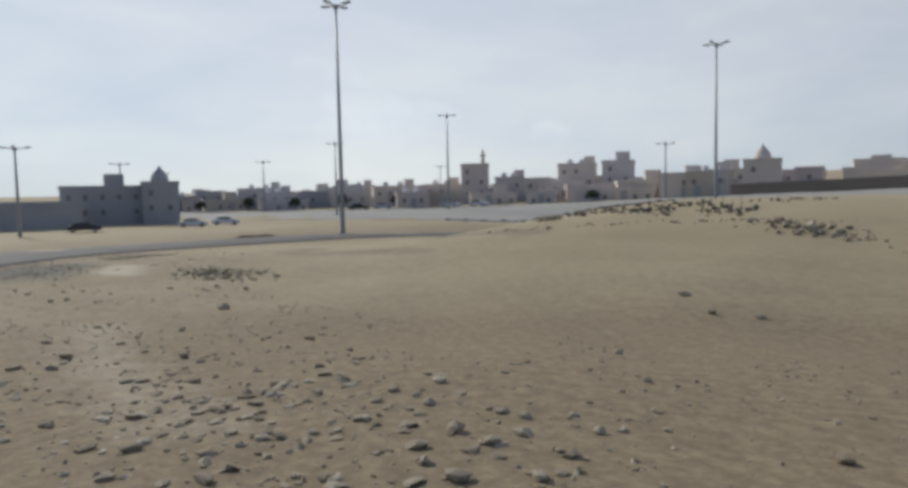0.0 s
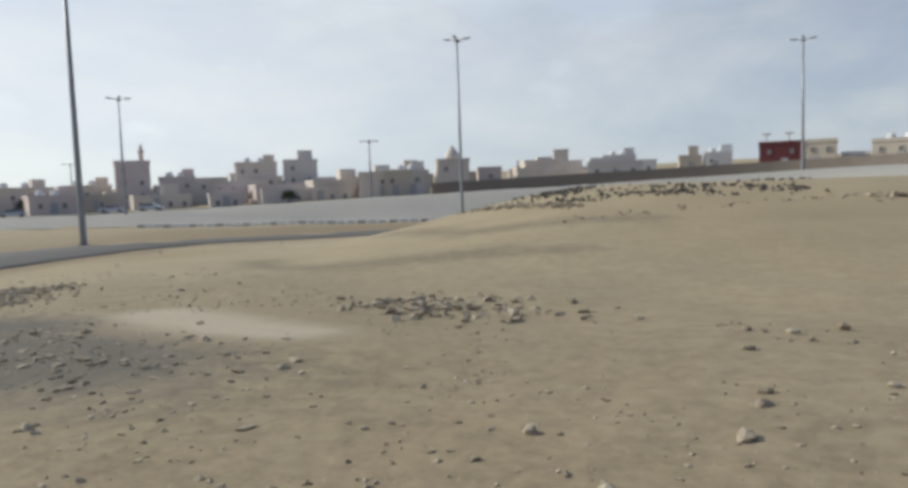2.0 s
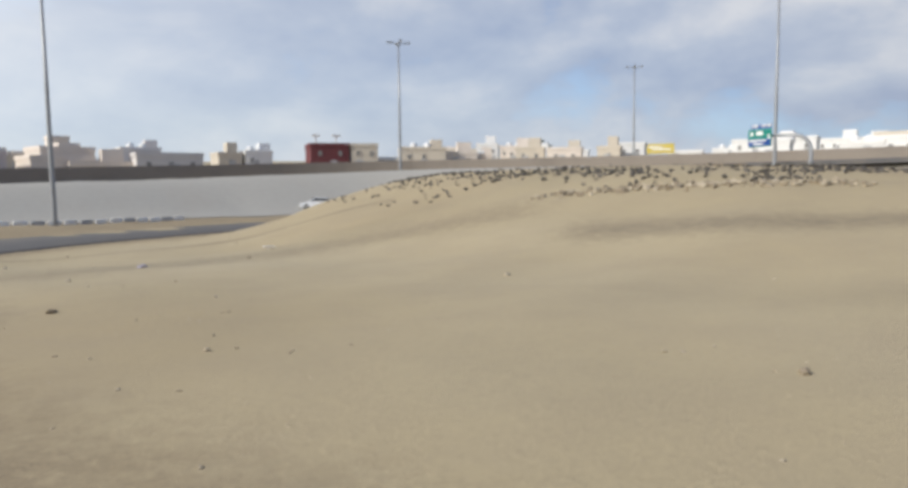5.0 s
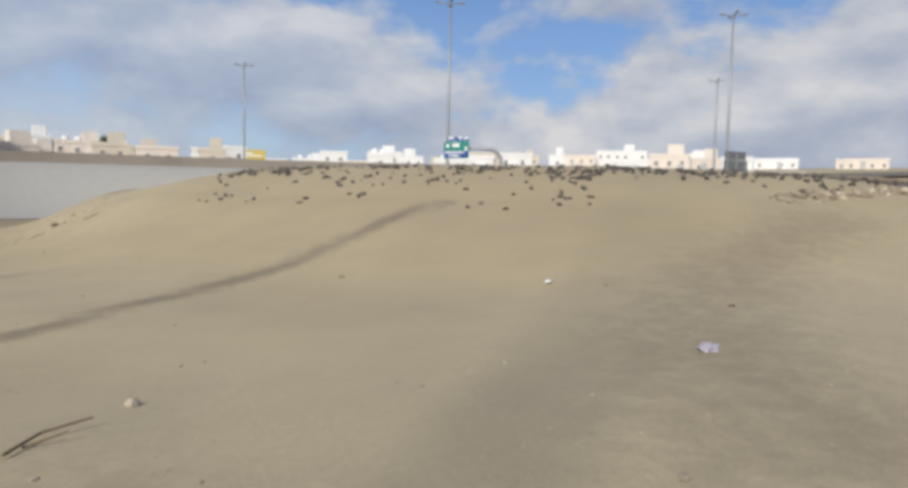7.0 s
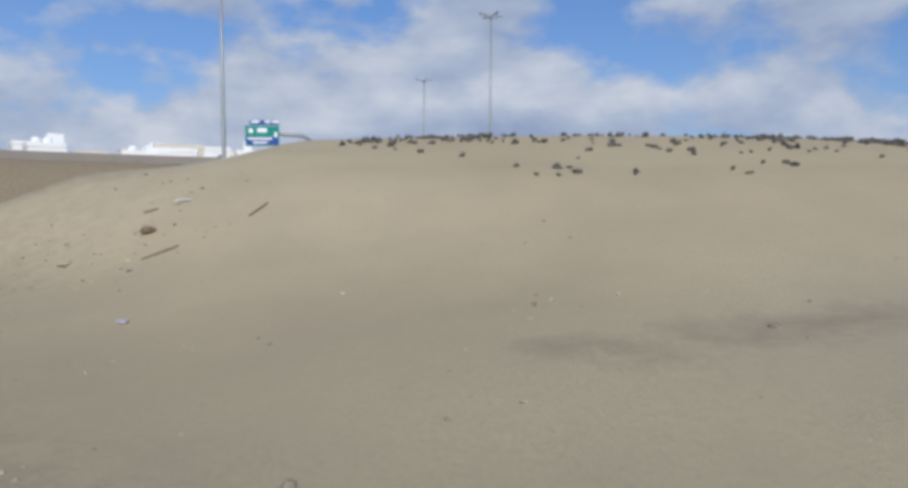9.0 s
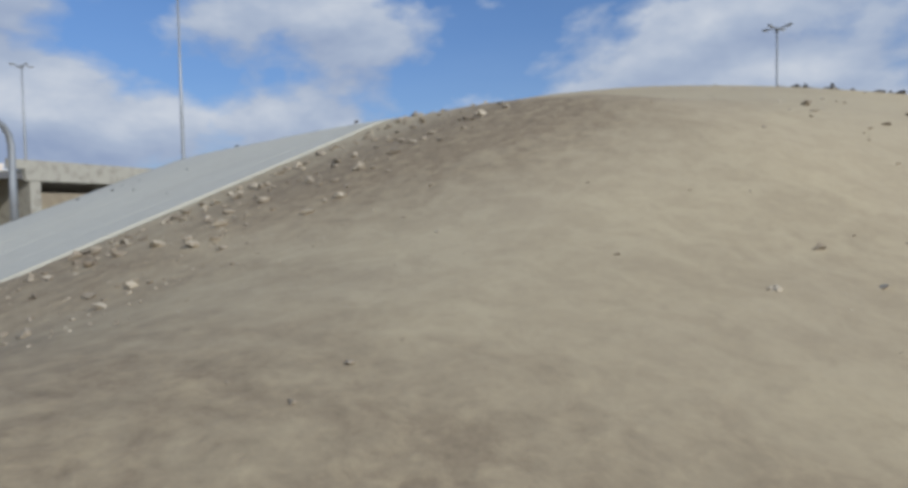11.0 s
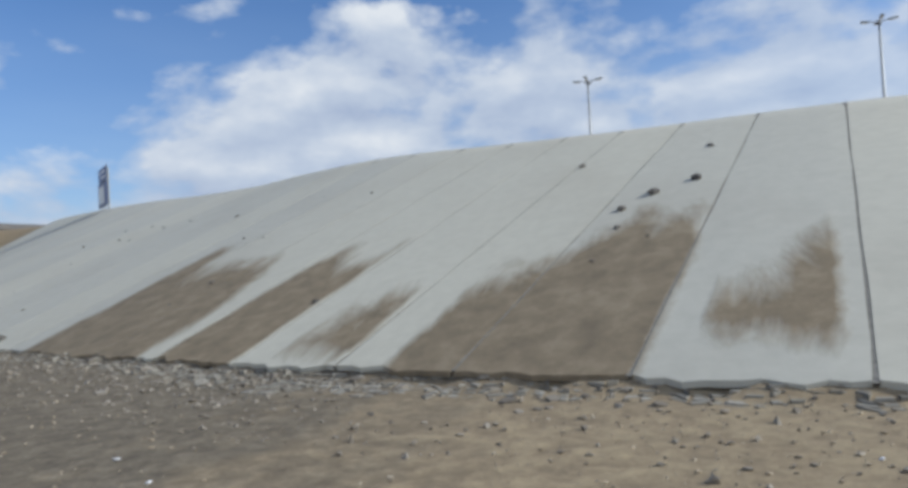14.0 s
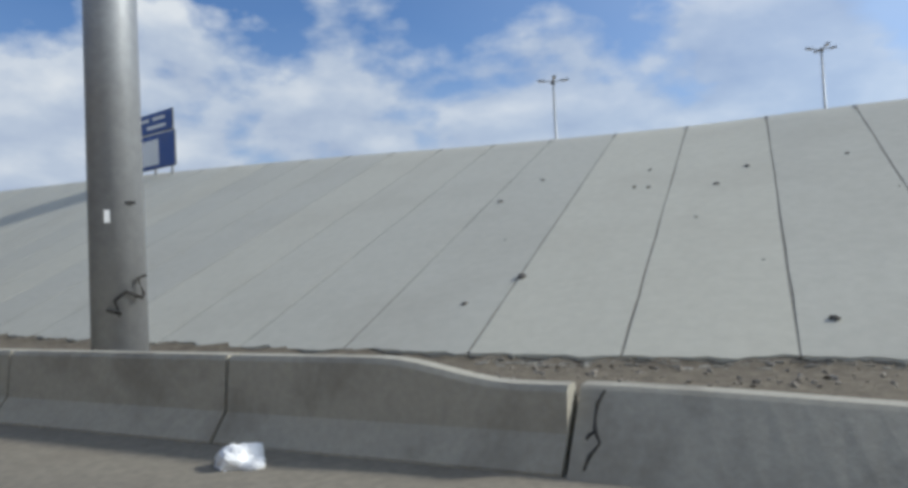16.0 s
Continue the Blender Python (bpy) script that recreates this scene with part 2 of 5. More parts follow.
# centre line of the lane driven on, continued past both ends: x, y, height of the road
LANE = [(110, 28, 1.0), (70, 31, 0.8), (38, 26, 0.5), (16, 17, 0.2)] + [(x, y, z - (1.6 if t < 10 else 1.35 if t < 11 else 1.06)) for t, x, y, z, *_ in DRIVE if t in
        (0, 1, 2, 3, 3.5, 4.2, 4.7, 5.3, 6, 7, 8, 9, 9.5, 10.7, 11.8, 12.5, 13.5, 14.5, 15.5)] + [(5.65, 74.49, -3.02), (16, 70.2, -3.02), (28, 65.4, -3.05), (45, 58.5, -3.1), (90, 40, -3.2)]
# middle of the raised highway that passes east of the loop
HIGHWAY = [(-260, -10, -1.2), (-190, 32, -1.1), (-130, 78, -0.8), (-80, 103, 0.5), (-45, 118, 1.6), (-14, 118, 2.4), (20, 88, 2.5), (44, 54, 3.2), (66, 10, 5.0), (84, -60, 6.0)]


def smoothed(points, step=1.0):
    """Points at even steps on a smooth curve through the given ones."""
    pts = np.array(points, float)
    out = []
    for i in range(len(pts) - 1):
        a, b, c, d = pts[max(i - 1, 0)], pts[i], pts[i + 1], pts[min(i + 2, len(pts) - 1)]
        n = max(2, int(np.linalg.norm(c - b) / step))
        for u in np.arange(n) / n:
            out.append(0.5 * (2 * b + (c - a) * u + (2 * a - 5 * b + 4 * c - d) * u**2 + (3 * b - a - 3 * c + d) * u**3))
    return np.array(out + [pts[-1]])


class Line:
    """A way over the land: its points, directions and the side to its right."""

    def __init__(self, points, step=1.0):
        self.p = smoothed(points, step)
        head = np.gradient(self.p[:, :2], axis=0)
        self.head = head / np.linalg.norm(head, axis=1)[:, None]
        self.right = np.stack([self.head[:, 1], -self.head[:, 0]], 1)
        self.run = np.r_[0, np.cumsum(np.linalg.norm(np.diff(self.p[:, :2], axis=0), axis=1))]

    def offsets(self, x, y):
        """For places: the nearest point's number and the distance to its right."""
        near = np.empty(x.shape, int)
        for k in range(0, len(x), 15000):
            d = (x[k:k + 15000, None] - self.p[None, :, 0]) ** 2 + (y[k:k + 15000, None] - self.p[None, :, 1]) ** 2
            near[k:k + 15000] = d.argmin(1)
        gap = np.stack([x, y], 1) - self.p[near, :2]
        return near, np.linalg.norm(gap, axis=1) * np.where((gap * self.right[near]).sum(1) > 0, 1, -1)

    def spot(self, run, side):
        """The place at a length along the way and a distance to its right, with the road's height."""
        x, y, z = (np.interp(run, self.run, self.p[:, n]) for n in range(3))
        rx, ry = (np.interp(run, self.run, self.right[:, n]) for n in range(2))
        n = math.hypot(rx, ry)
        return x + rx / n * side, y + ry / n * side, z, rx / n, ry / n


LOOP, HIGH = Line(LANE), Line(HIGHWAY, 2.0)
DOME = 1.08
# the concrete bank: where its foot lies, and where the same joint meets its crest
BANK = [(-36.5, 72.6, -2.74, -34.05, 66.2, -0.22), (-31.5, 73.1, -2.77, -30.3, 66.5, -0.13), (-28.4, 73.5, -2.78, -27.5, 66.65, -0.09), (-24.0, 73.75, -2.84, -23.5, 66.9, -0.06),
        (-19.0, 73.45, -2.92, -19.4, 66.4, 0.02), (-15.6, 73.1, -2.92, -16.7, 66.2, 0.08), (-11.5, 72.2, -2.98, -13.6, 65.3, 0.2), (-8.2, 71.4, -3.0, -11.0, 64.1, 0.42),
        (-3.8, 70.05, -3.05, -6.8, 61.8, 0.84), (1.2, 68.2, -3.06, -2.3, 59.0, 1.1), (4.4, 67.1, -3.06, 0.8, 57.2, 1.18), (9.5, 64.8, -3.02, 5.7, 54.6, 1.45), (15.5, 61.6, -2.95, 11.5, 51.3, 1.9), (23.0, 57.2, -2.9, 19.0, 47.0, 2.4),
        (33.0, 51.5, -2.8, 29.0, 41.5, 2.9), (40.0, 47.5, -2.7, 36.0, 37.5, 3.2)]


def run_at(x, y):
    k = LOOP.offsets(np.array([float(x)]), np.array([float(y)]))[0][0]
    return float(LOOP.run[k] + (x - LOOP.p[k, 0]) * LOOP.head[k, 0] + (y - LOOP.p[k, 1]) * LOOP.head[k, 1])


def smooth(a, b, v):
    u = np.clip((v - a) / (b - a), 0, 1)
    return u * u * (3 - 2 * u)


FOOT = Line([row[:3] for row in BANK], 0.25)
FOOT_U = np.array([p[0] for p in FOOT.p])
WIDTH = np.interp(FOOT_U, [row[0] for row in BANK], [math.dist(row[:2], row[3:5]) for row in BANK])
CREST = np.interp(FOOT_U, [row[0] for row in BANK], [row[5] for row in BANK])
BANK_WEST, BANK_EAST = -34.3, 38.5
foot_near, foot_side = LOOP.offsets(FOOT.p[:, 0], FOOT.p[:, 1])
FOOT_RUN = LOOP.run[foot_near]
BANK_FROM = float(np.interp(BANK_WEST, FOOT_U, FOOT_RUN))


def toe(run):
    """How far to the right of the lane the concrete bank begins."""
    return np.interp(run, FOOT_RUN, foot_side)


def ground(x, y):
    """Height of the land at arrays of places."""
    x, y = np.atleast_1d(np.asarray(x, float)), np.atleast_1d(np.asarray(y, float))
    near, side = LOOP.offsets(x, y)
    zr, run, dist = LOOP.p[near, 2], LOOP.run[near], np.abs(side)
    wave = 0.05 * np.sin(x * 0.9 + 2 * np.sin(y * 0.37)) * np.sin(y * 0.8 + 1.3) + 0.09 * np.sin(x * 0.23 + 1) * np.sin(y * 0.29 + 0.5 * np.sin(x * 0.17))
    # inside the loop: low sand that swells to a broad flat top behind the bank
    dx, dy = x + 24.9, y - 50.5
    rho = np.hypot(np.where(dx < 0, dx / 30.7, dx / 40), np.where(dy < 0, dy / 49, dy / 60))
    base = -1.0 - 0.9 * smooth(10, 45, y)
    inner = base + (DOME - base) * (1 - smooth(0.222, 0.776, rho))
    sand = zr - 0.05 + (inner - zr + 0.05) * smooth(2.8, 15, dist)
    sand = sand - 0.9 * smooth(62, 69, y) * smooth(-32, -39, x) * smooth(4, 9, dist)
    # the bank on its north side, cut at an even pitch
    fn, up = FOOT.offsets(x, y)
    zt, zc, wide = FOOT.p[fn, 2], CREST[fn], WIDTH[fn]
    behind = wide + 2 + 14 * smooth(0, -14, x)
    north = smooth(-43.5, BANK_WEST - 0.8, x) * smooth(60, 50, x) * (1 - smooth(behind, behind + 13, up))
    part_way = dist / np.maximum(dist - up, 0.1)
    verge = zr - 0.05 + (zt - zr + 0.05) * smooth(0.3, 1.0, part_way)
    west_edge = BANK_WEST + 1.9 * np.clip(up / wide, 0, 1)
    paved = smooth(west_edge + 0.1, west_edge + 0.4, x)
    pitch = np.minimum(zt + (zc - zt) * up / wide, zc) + 0.06 * (1 - paved) - 0.14 * smooth(0.5, 1.3, up) * paved + 0.03 * (1 - smooth(0.3, 0.9, up)) * paved
    crown = np.where(x < -4, np.maximum(inner, zc), zc)
    cut = pitch + (crown - pitch) * smooth(wide + 0.8 + 0.8 * (x > -22), wide + 6.0 + 9.0 * smooth(-30, -18, x), up)
    bank = np.where(up > 0, cut, verge)
    inside = sand * (1 - north) + bank * north
    # outside: a flat low verge
    low = -2.3 - 0.7 * smooth(55, 90, y) + 0.004 * np.maximum(np.hypot(x, y - 40) - 120, 0).clip(0, 400)
    outside = zr - 0.05 + (low - zr + 0.05) * smooth(8, 16, dist)
    land = np.where(side > 0, inside, outside)
    # the raised highway with its long side slopes, and higher land beyond it
    hn, hs = HIGH.offsets(x, y)
    zh = HIGH.p[hn, 2]
    beyond = zh + 0.05 * np.maximum(-hs - 14, 0).clip(0, 150) + 0.004 * np.maximum(-hs - 160, 0).clip(0, 300)
    slope = smooth(24, 9, hs)
    raised = np.where(hs > 0, land + (np.maximum(zh, land) - land) * slope, beyond)
    keep = np.where((run > BANK_FROM) & (side > -40), smooth(4, 11, dist), smooth(6, 30, dist))
    keep = np.where((run > BANK_FROM) & (side > 0) & (x < 40), keep * smooth(18, 34, dist + 16 * smooth(22, 34, x)), keep)
    keep = np.where((north > 0) & (up > -2) & (up < wide + 4) & (x < 47), 0, keep)
    return land + (raised - land) * keep + wave * smooth(2.6, 6, dist) * (1 - north * smooth(4, 7, dist))


def lay(x, y):
    return float(ground(x, y)[0])


def axis(lo, hi, step, reach):
    """Even steps between lo and hi, growing ones out to reach."""
    core = list(np.arange(lo, hi + 0.01, step))
    grow, d = [], step
    while sum(grow) < reach:
        d *= 1.2
        grow.append(d)
    tail = np.cumsum(grow)
    return np.array([lo - v for v in tail[::-1]] + core + [hi + v for v in tail])


def mesh_object(name, verts, faces, material, parent=None, shade_smooth=False):
    me = bpy.data.meshes.new(name)
    me.from_pydata(verts, [], faces)
    me.materials.append(material)
    if shade_smooth:
        me.polygons.foreach_set("use_smooth", [True] * len(me.polygons))
    ob = new(name, me)
    ob.parent = parent
    return ob


def part(name, bm, material, parent=None, label="", flat=True):
    """Links a bmesh as one mesh object under a thing or a part."""
    me = bpy.data.meshes.new(name)
    bm.to_mesh(me)
    bm.free()
    me.materials.append(material)
    if not flat:
        me.polygons.foreach_set("use_smooth", [True] * len(me.polygons))
    ob = new(name, me)
    ob.parent = parent
    return tagged(ob, label)


def box(bm, size, m, bevel=0.0):
    made = bmesh.ops.create_cube(bm, size=1, matrix=m @ Matrix.Diagonal((*size, 1)))
    if bevel:
        edges = list({e for v in made["verts"] for e in v.link_edges})
        bmesh.ops.bevel(bm, geom=edges, offset=bevel, segments=2, affect="EDGES")
    return bm


def boxed(size, m, bevel=0.0):
    return box(bmesh.new(), size, m, bevel)


def tube(bm, points, radii, sides=10):
    """A round bar along points; radii one for each."""
    rings = []
    for i, p in enumerate(points):
        a, b = Vector(points[max(i - 1, 0)]), Vector(points[min(i + 1, len(points) - 1)])
        turn = (b - a).to_track_quat("Z", "Y").to_matrix()
        rings.append([bm.verts.new(Vector(p) + turn @ Vector((math.cos(k * 2 * math.pi / sides) * radii[i], math.sin(k * 2 * math.pi / sides) * radii[i], 0))) for k in range(sides)])
    for r, s in zip(rings, rings[1:]):
        for k in range(sides):
            bm.faces.new((r[k], r[(k + 1) % sides], s[(k + 1) % sides], s[k]))
    bm.faces.new(rings[0][::-1])
    bm.faces.new(rings[-1])
    return bm


def thing(name, m, label, category, group=""):
    ob = new(name)
    ob.matrix_world = m
    return tagged(ob, label, category, group)


gx, gy = axis(-72, 36, 0.5, 3400), axis(-6, 96, 0.5, 3400)
# finer along the foot of the bank
gx = np.unique(np.r_[gx, np.arange(-37, 9, 0.25)].round(4))
gy = np.unique(np.r_[gy, np.arange(66, 77, 0.25)].round(4))
mx, my = np.meshgrid(gx, gy)
mz = ground(mx.ravel(), my.ravel())
nx, ny = len(gx), len(gy)
GRID = mz.reshape(ny, nx)


def bed_height(x, y):
    """Height of the ground's mesh at arrays of places."""
    i, j = np.clip(np.searchsorted(gx, x) - 1, 0, nx - 2), np.clip(np.searchsorted(gy, y) - 1, 0, ny - 2)
    u, v = (x - gx[i]) / (gx[i + 1] - gx[i]), (y - gy[j]) / (gy[j + 1] - gy[j])
    return (GRID[j, i] * (1 - u) + GRID[j, i + 1] * u) * (1 - v) + (GRID[j + 1, i] * (1 - u) + GRID[j + 1, i + 1] * u) * v


ids = np.arange(nx * ny).reshape(ny, nx)
quads = np.stack([ids[:-1, :-1], ids[:-1, 1:], ids[1:, 1:], ids[1:, :-1]], -1).reshape(-1, 4).tolist()
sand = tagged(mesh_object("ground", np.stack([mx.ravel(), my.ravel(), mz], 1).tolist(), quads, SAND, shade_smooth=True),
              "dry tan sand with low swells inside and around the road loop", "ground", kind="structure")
flat_x, flat_y = mx.ravel(), my.ravel()
near_road, beside_road = LOOP.offsets(flat_x, flat_y)
road_run = LOOP.run[near_road]


def blot(x, y, rx, ry, turn=0.0):
    c, s = math.cos(radians(turn)), math.sin(radians(turn))
    dx, dy = flat_x - x, flat_y - y
    return np.exp(-(((dx * c + dy * s) / rx) ** 2 + ((dy * c - dx * s) / ry) ** 2))


def trail(points, width):
    """A soft streak along points on the sand."""
    out = np.zeros(len(flat_x))
    for (ax, ay), (bx, by) in zip(points, points[1:]):
        u = np.clip(((flat_x - ax) * (bx - ax) + (flat_y - ay) * (by - ay)) / ((bx - ax) ** 2 + (by - ay) ** 2), 0, 1)
        d = np.hypot(flat_x - ax - (bx - ax) * u, flat_y - ay - (by - ay) * u)
        out = np.maximum(out, np.exp(-(d / width) ** 2))
    return out


def mark_ground(word, values):
    layer = sand.data.attributes.new(word, "FLOAT", "POINT")
    layer.data.foreach_set("value", np.clip(values, 0, 1).astype(np.float32))


STONY_TO = run_at(-38, 9)
stony = (beside_road > -14) * smooth(30, 4, beside_road) * smooth(STONY_TO + 9, STONY_TO - 9, road_run) * (0.42 + 0.58 * smooth(run_at(-20, 6), run_at(-2, 9), road_run))
edge_soil = (beside_road > 0) * smooth(4.0, 1.5, beside_road) * 0.55
beside_high = HIGH.offsets(flat_x, flat_y)[1]
embankment = (flat_x > -15) * (beside_high > 7) * smooth(30, 22, beside_high) * smooth(6, 9, -beside_road) * 0.95
beyond_bank = np.maximum(blot(-42, 67, 4.5, 3.5, 40) * 0.3, blot(-35.6, 67.6, 1.9, 3.4, -12) * 0.9)
foot_soil = (beside_road > 1.5) * (beside_road < toe(road_run) + 2) * smooth(BANK_FROM - 8, BANK_FROM, road_run) * (0.62 + 0.25 * smooth(run_at(-16, 78), run_at(-9, 78), road_run))
mark_ground("soil", np.maximum.reduce([stony, edge_soil, beyond_bank, foot_soil, (beside_road < -7.4) * smooth(-55, -8, beside_road) * 0.5, embankment]) * 0.9)
dark_verge = (beside_road > 1.5) * (beside_road < toe(road_run) + 1.5) * smooth(run_at(-15, 78), run_at(-9, 78), road_run)
mark_ground("loam", dark_verge * (0.72 + 0.28 * smooth(0, 2.2, toe(road_run) - beside_road)))
mark_ground("ash", np.maximum(blot(-28.3, 7.4, 3.2, 1.3, 0), 0.8 * blot(-30.6, 8.6, 1.6, 0.9, 20)) + 0.7 * blot(-53.6, 31.4, 1.6, 0.7, 60))
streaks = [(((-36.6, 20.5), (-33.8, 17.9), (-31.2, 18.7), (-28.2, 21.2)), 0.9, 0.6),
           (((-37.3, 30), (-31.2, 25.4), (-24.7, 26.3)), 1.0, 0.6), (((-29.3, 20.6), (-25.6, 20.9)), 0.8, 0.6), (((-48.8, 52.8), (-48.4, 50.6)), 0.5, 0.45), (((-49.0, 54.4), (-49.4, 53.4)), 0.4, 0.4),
           # the long 0.26 m wide line is an unseen pole's cast shadow, put into the colour
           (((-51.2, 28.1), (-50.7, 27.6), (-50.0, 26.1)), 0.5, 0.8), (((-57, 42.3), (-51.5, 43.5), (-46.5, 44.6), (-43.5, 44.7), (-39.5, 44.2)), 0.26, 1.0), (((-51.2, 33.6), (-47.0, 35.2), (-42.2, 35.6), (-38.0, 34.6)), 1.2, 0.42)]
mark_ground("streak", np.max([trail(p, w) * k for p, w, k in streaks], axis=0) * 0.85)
mark_ground("pale", np.maximum(trail([(-29.4, 10.4), (-27.1, 9.9), (-26.0, 9.8)], 0.7), 0.4 * trail([(-14, 8.6), (-10, 8.4), (-6, 8.8)], 0.5)) * 0.8)


def ribbon(name, line, sides, material, heights, first=0.0, last=1e9, step=1):
    """A strip along a line between distances to its right; heights: over the line, one for each side."""
    rows = [k for k in range(0, len(line.p), step) if first <= line.run[k] <= last]
    verts = [(*(line.p[k, :2] + line.right[k] * o), line.p[k, 2] + h) for k in rows for o, h in zip(sides, heights)]
    n = len(sides)
    faces = [((r + 1) * n + i, (r + 1) * n + i + 1, r * n + i + 1, r * n + i) for r in range(len(rows) - 1) for i in range(n - 1)]
    return mesh_object(name, verts, faces, material, None, True)


def road_edge(run):
    """The right edge of the loop's asphalt, wider beside the barrier."""
    return 1.15 + 1.95 * smooth(run_at(-11, 78.2), run_at(-4, 77.7), run) + 0.12 * np.sin(run * 0.7) * np.sin(run * 0.23)


loop_verts = []
for k in range(len(LOOP.p)):
    e = float(road_edge(LOOP.run[k]))
    loop_verts += [(*(LOOP.p[k, :2] + LOOP.right[k] * o), LOOP.p[k, 2] + h) for o, h in ((-7.6, -0.2), (-7.5, 0.0), (-2.5, 0.02), (e * 0.5, 0.015), (e, 0.0), (e + 0.12, -0.2))]
loop_faces = [((r + 1) * 6 + i, (r + 1) * 6 + i + 1, r * 6 + i + 1, r * 6 + i) for r in range(len(LOOP.p) - 1) for i in range(5)]
tagged(mesh_object("road_1", loop_verts, loop_faces, ASPHALT, None, True), "grey asphalt loop road with dusty edges", "road", kind="structure")
tagged(ribbon("road_2", HIGH, (-8.6, -8.5, 8.5, 8.6), ASPHALT, (-0.5, 0.06, 0.06, -0.5)), "raised grey asphalt highway", "road", kind="structure")
side_slope, slope_rows = [], []
for k in range(4, len(HIGH.p) - 2):
    reach = np.linspace(8.8, 24, 39)
    tx, ty = HIGH.p[k, 0] + HIGH.right[k, 0] * reach, HIGH.p[k, 1] + HIGH.right[k, 1] * reach
    clear = np.abs(LOOP.offsets(tx, ty)[1]) > 10.5
    last = reach[int(np.argmin(clear)) - 1] if not clear.all() and not clear.argmin() == 0 else (24 if clear.all() else 0)
    if last < 10 or HIGH.p[k, 0] > 8:
        slope_rows.append(None)
        continue
    slope_rows.append(len(side_slope))
    for s in np.linspace(8.8, last, 9):
        side_slope.append(tuple(HIGH.p[k, :2] + HIGH.right[k] * s))
sz = ground(np.array([p[0] for p in side_slope]), np.array([p[1] for p in side_slope])) + 0.07
cells = [(a + i, a + i + 1, b + i + 1, b + i) for a, b in zip(slope_rows, slope_rows[1:]) if a is not None and b is not None for i in range(8)]
tagged(mesh_object("highway_slope", [(x, y, z) for (x, y), z in zip(side_slope, sz)], cells, FAR_CONCRETE, None, True),
       "pale grey paved side slope of the raised highway", "slope", kind="structure")

GUTTER = make_plain("dusty_gutter", (0.225, 0.20, 0.158), 0.15, 1.5, 0.95, dirt=(0.16, 0.135, 0.105), dirt_amount=0.6)
tagged(ribbon("gutter", LOOP, (1.75, 1.8, 2.6, 3.3), GUTTER, (-0.02, 0.022, 0.03, 0.035), run_at(-10, 78), run_at(26, 66)), "dusty concrete gutter strip before the barrier", "gutter", kind="structure")

# ---------------------------------------------------------------- the concrete bank


CURVE = smoothed(BANK, 1.0)


def bank_ends(u):
    """Foot and crest of the bank for a place along its foot."""
    both = [float(np.interp(u, CURVE[:, 0], CURVE[:, n])) for n in range(6)]
    return Vector(both[:3]), Vector(both[3:])


def bank_point(u, up, over=0.0):
    """A place on the bank: u along its foot, up metres up the slope, over the height above it."""
    low, high = bank_ends(u)
    return low + (high - low) * (up / (high - low).length) + Vector((0, 0, over))


def bank_length(u):
    low, high = bank_ends(u)
    return (high - low).length


bank = tagged(new("concrete_bank"), "pale concrete slope paving in tall panels with open joints", "slope", kind="structure")
bed = []
runs = np.arange(BANK_WEST, BANK_EAST, 0.25)
for r in runs:
    top = bank_length(r)
    front = 0.09 * noise.noise((r * 0.9, 0, 7)) + 0.06
    bed += [bank_point(r, front - 0.02, -0.3), bank_point(r, front, 0.02), bank_point(r, 0.4, 0.03), bank_point(r, top, 0.03), bank_point(r, top + 0.5, -0.36)]
part_faces = [(5 * i + j, 5 * i + j + 1, 5 * i + j + 6, 5 * i + j + 5) for i in range(len(runs) - 1) for j in range(4)]
mesh_object("joint_bed", bed, part_faces, JOINT, bank)
roll = random.Random(7)
# joints where they meet the foot of the bank
marks = [BANK_WEST, -33.1, -31.5, -29.95, -28.4, -26.9, -25.45, -23.9, -22.32, -20.6, -18.95, -17.35, -15.9, -14.35, -12.8, -11.4, -9.9, -8.35, -6.9, -5.3, -3.8, -2.1, -0.45, 1.2, 2.8, 4.4] + [6.05 + 1.65 * k for k in range(20)]

# washed earth: along the toe from and to, its height, where it begins, how much of it
DRIFTS = [(-8.0, -4.5, 4.6, -0.5, 1.0), (-9.85, -8.4, 4.6, -0.5, 1.0), (-11.4, -10.3, 3.0, 0.1, 0.72), (-14.4, -12.0, 4.3, -0.3, 0.95), (-15.75, -14.7, 3.8, 0.5, 0.78),
          (-18.7, -17.0, 1.9, 0.7, 0.62), (-21.3, -19.9, 5.4, 0.5, 0.45)]


def earth_cover(run, up):
    """How thickly washed earth lies on the bank."""
    best = 0.0
    for r0, r1, high, lo, much in DRIFTS:
        u = (run - r0) / (r1 - r0)
        reach = high * (0.85 + 0.4 * noise.noise((run * 1.1, high, 0)))
        side = min(1.0, max(0.0, min(u + 0.08, 1.08 - u) * 6))
        best = max(best, much * side * float(smooth(reach + 1.0, reach - 2.6, up)) * float(smooth(lo - 0.5, lo + 0.4, up)))
    return best


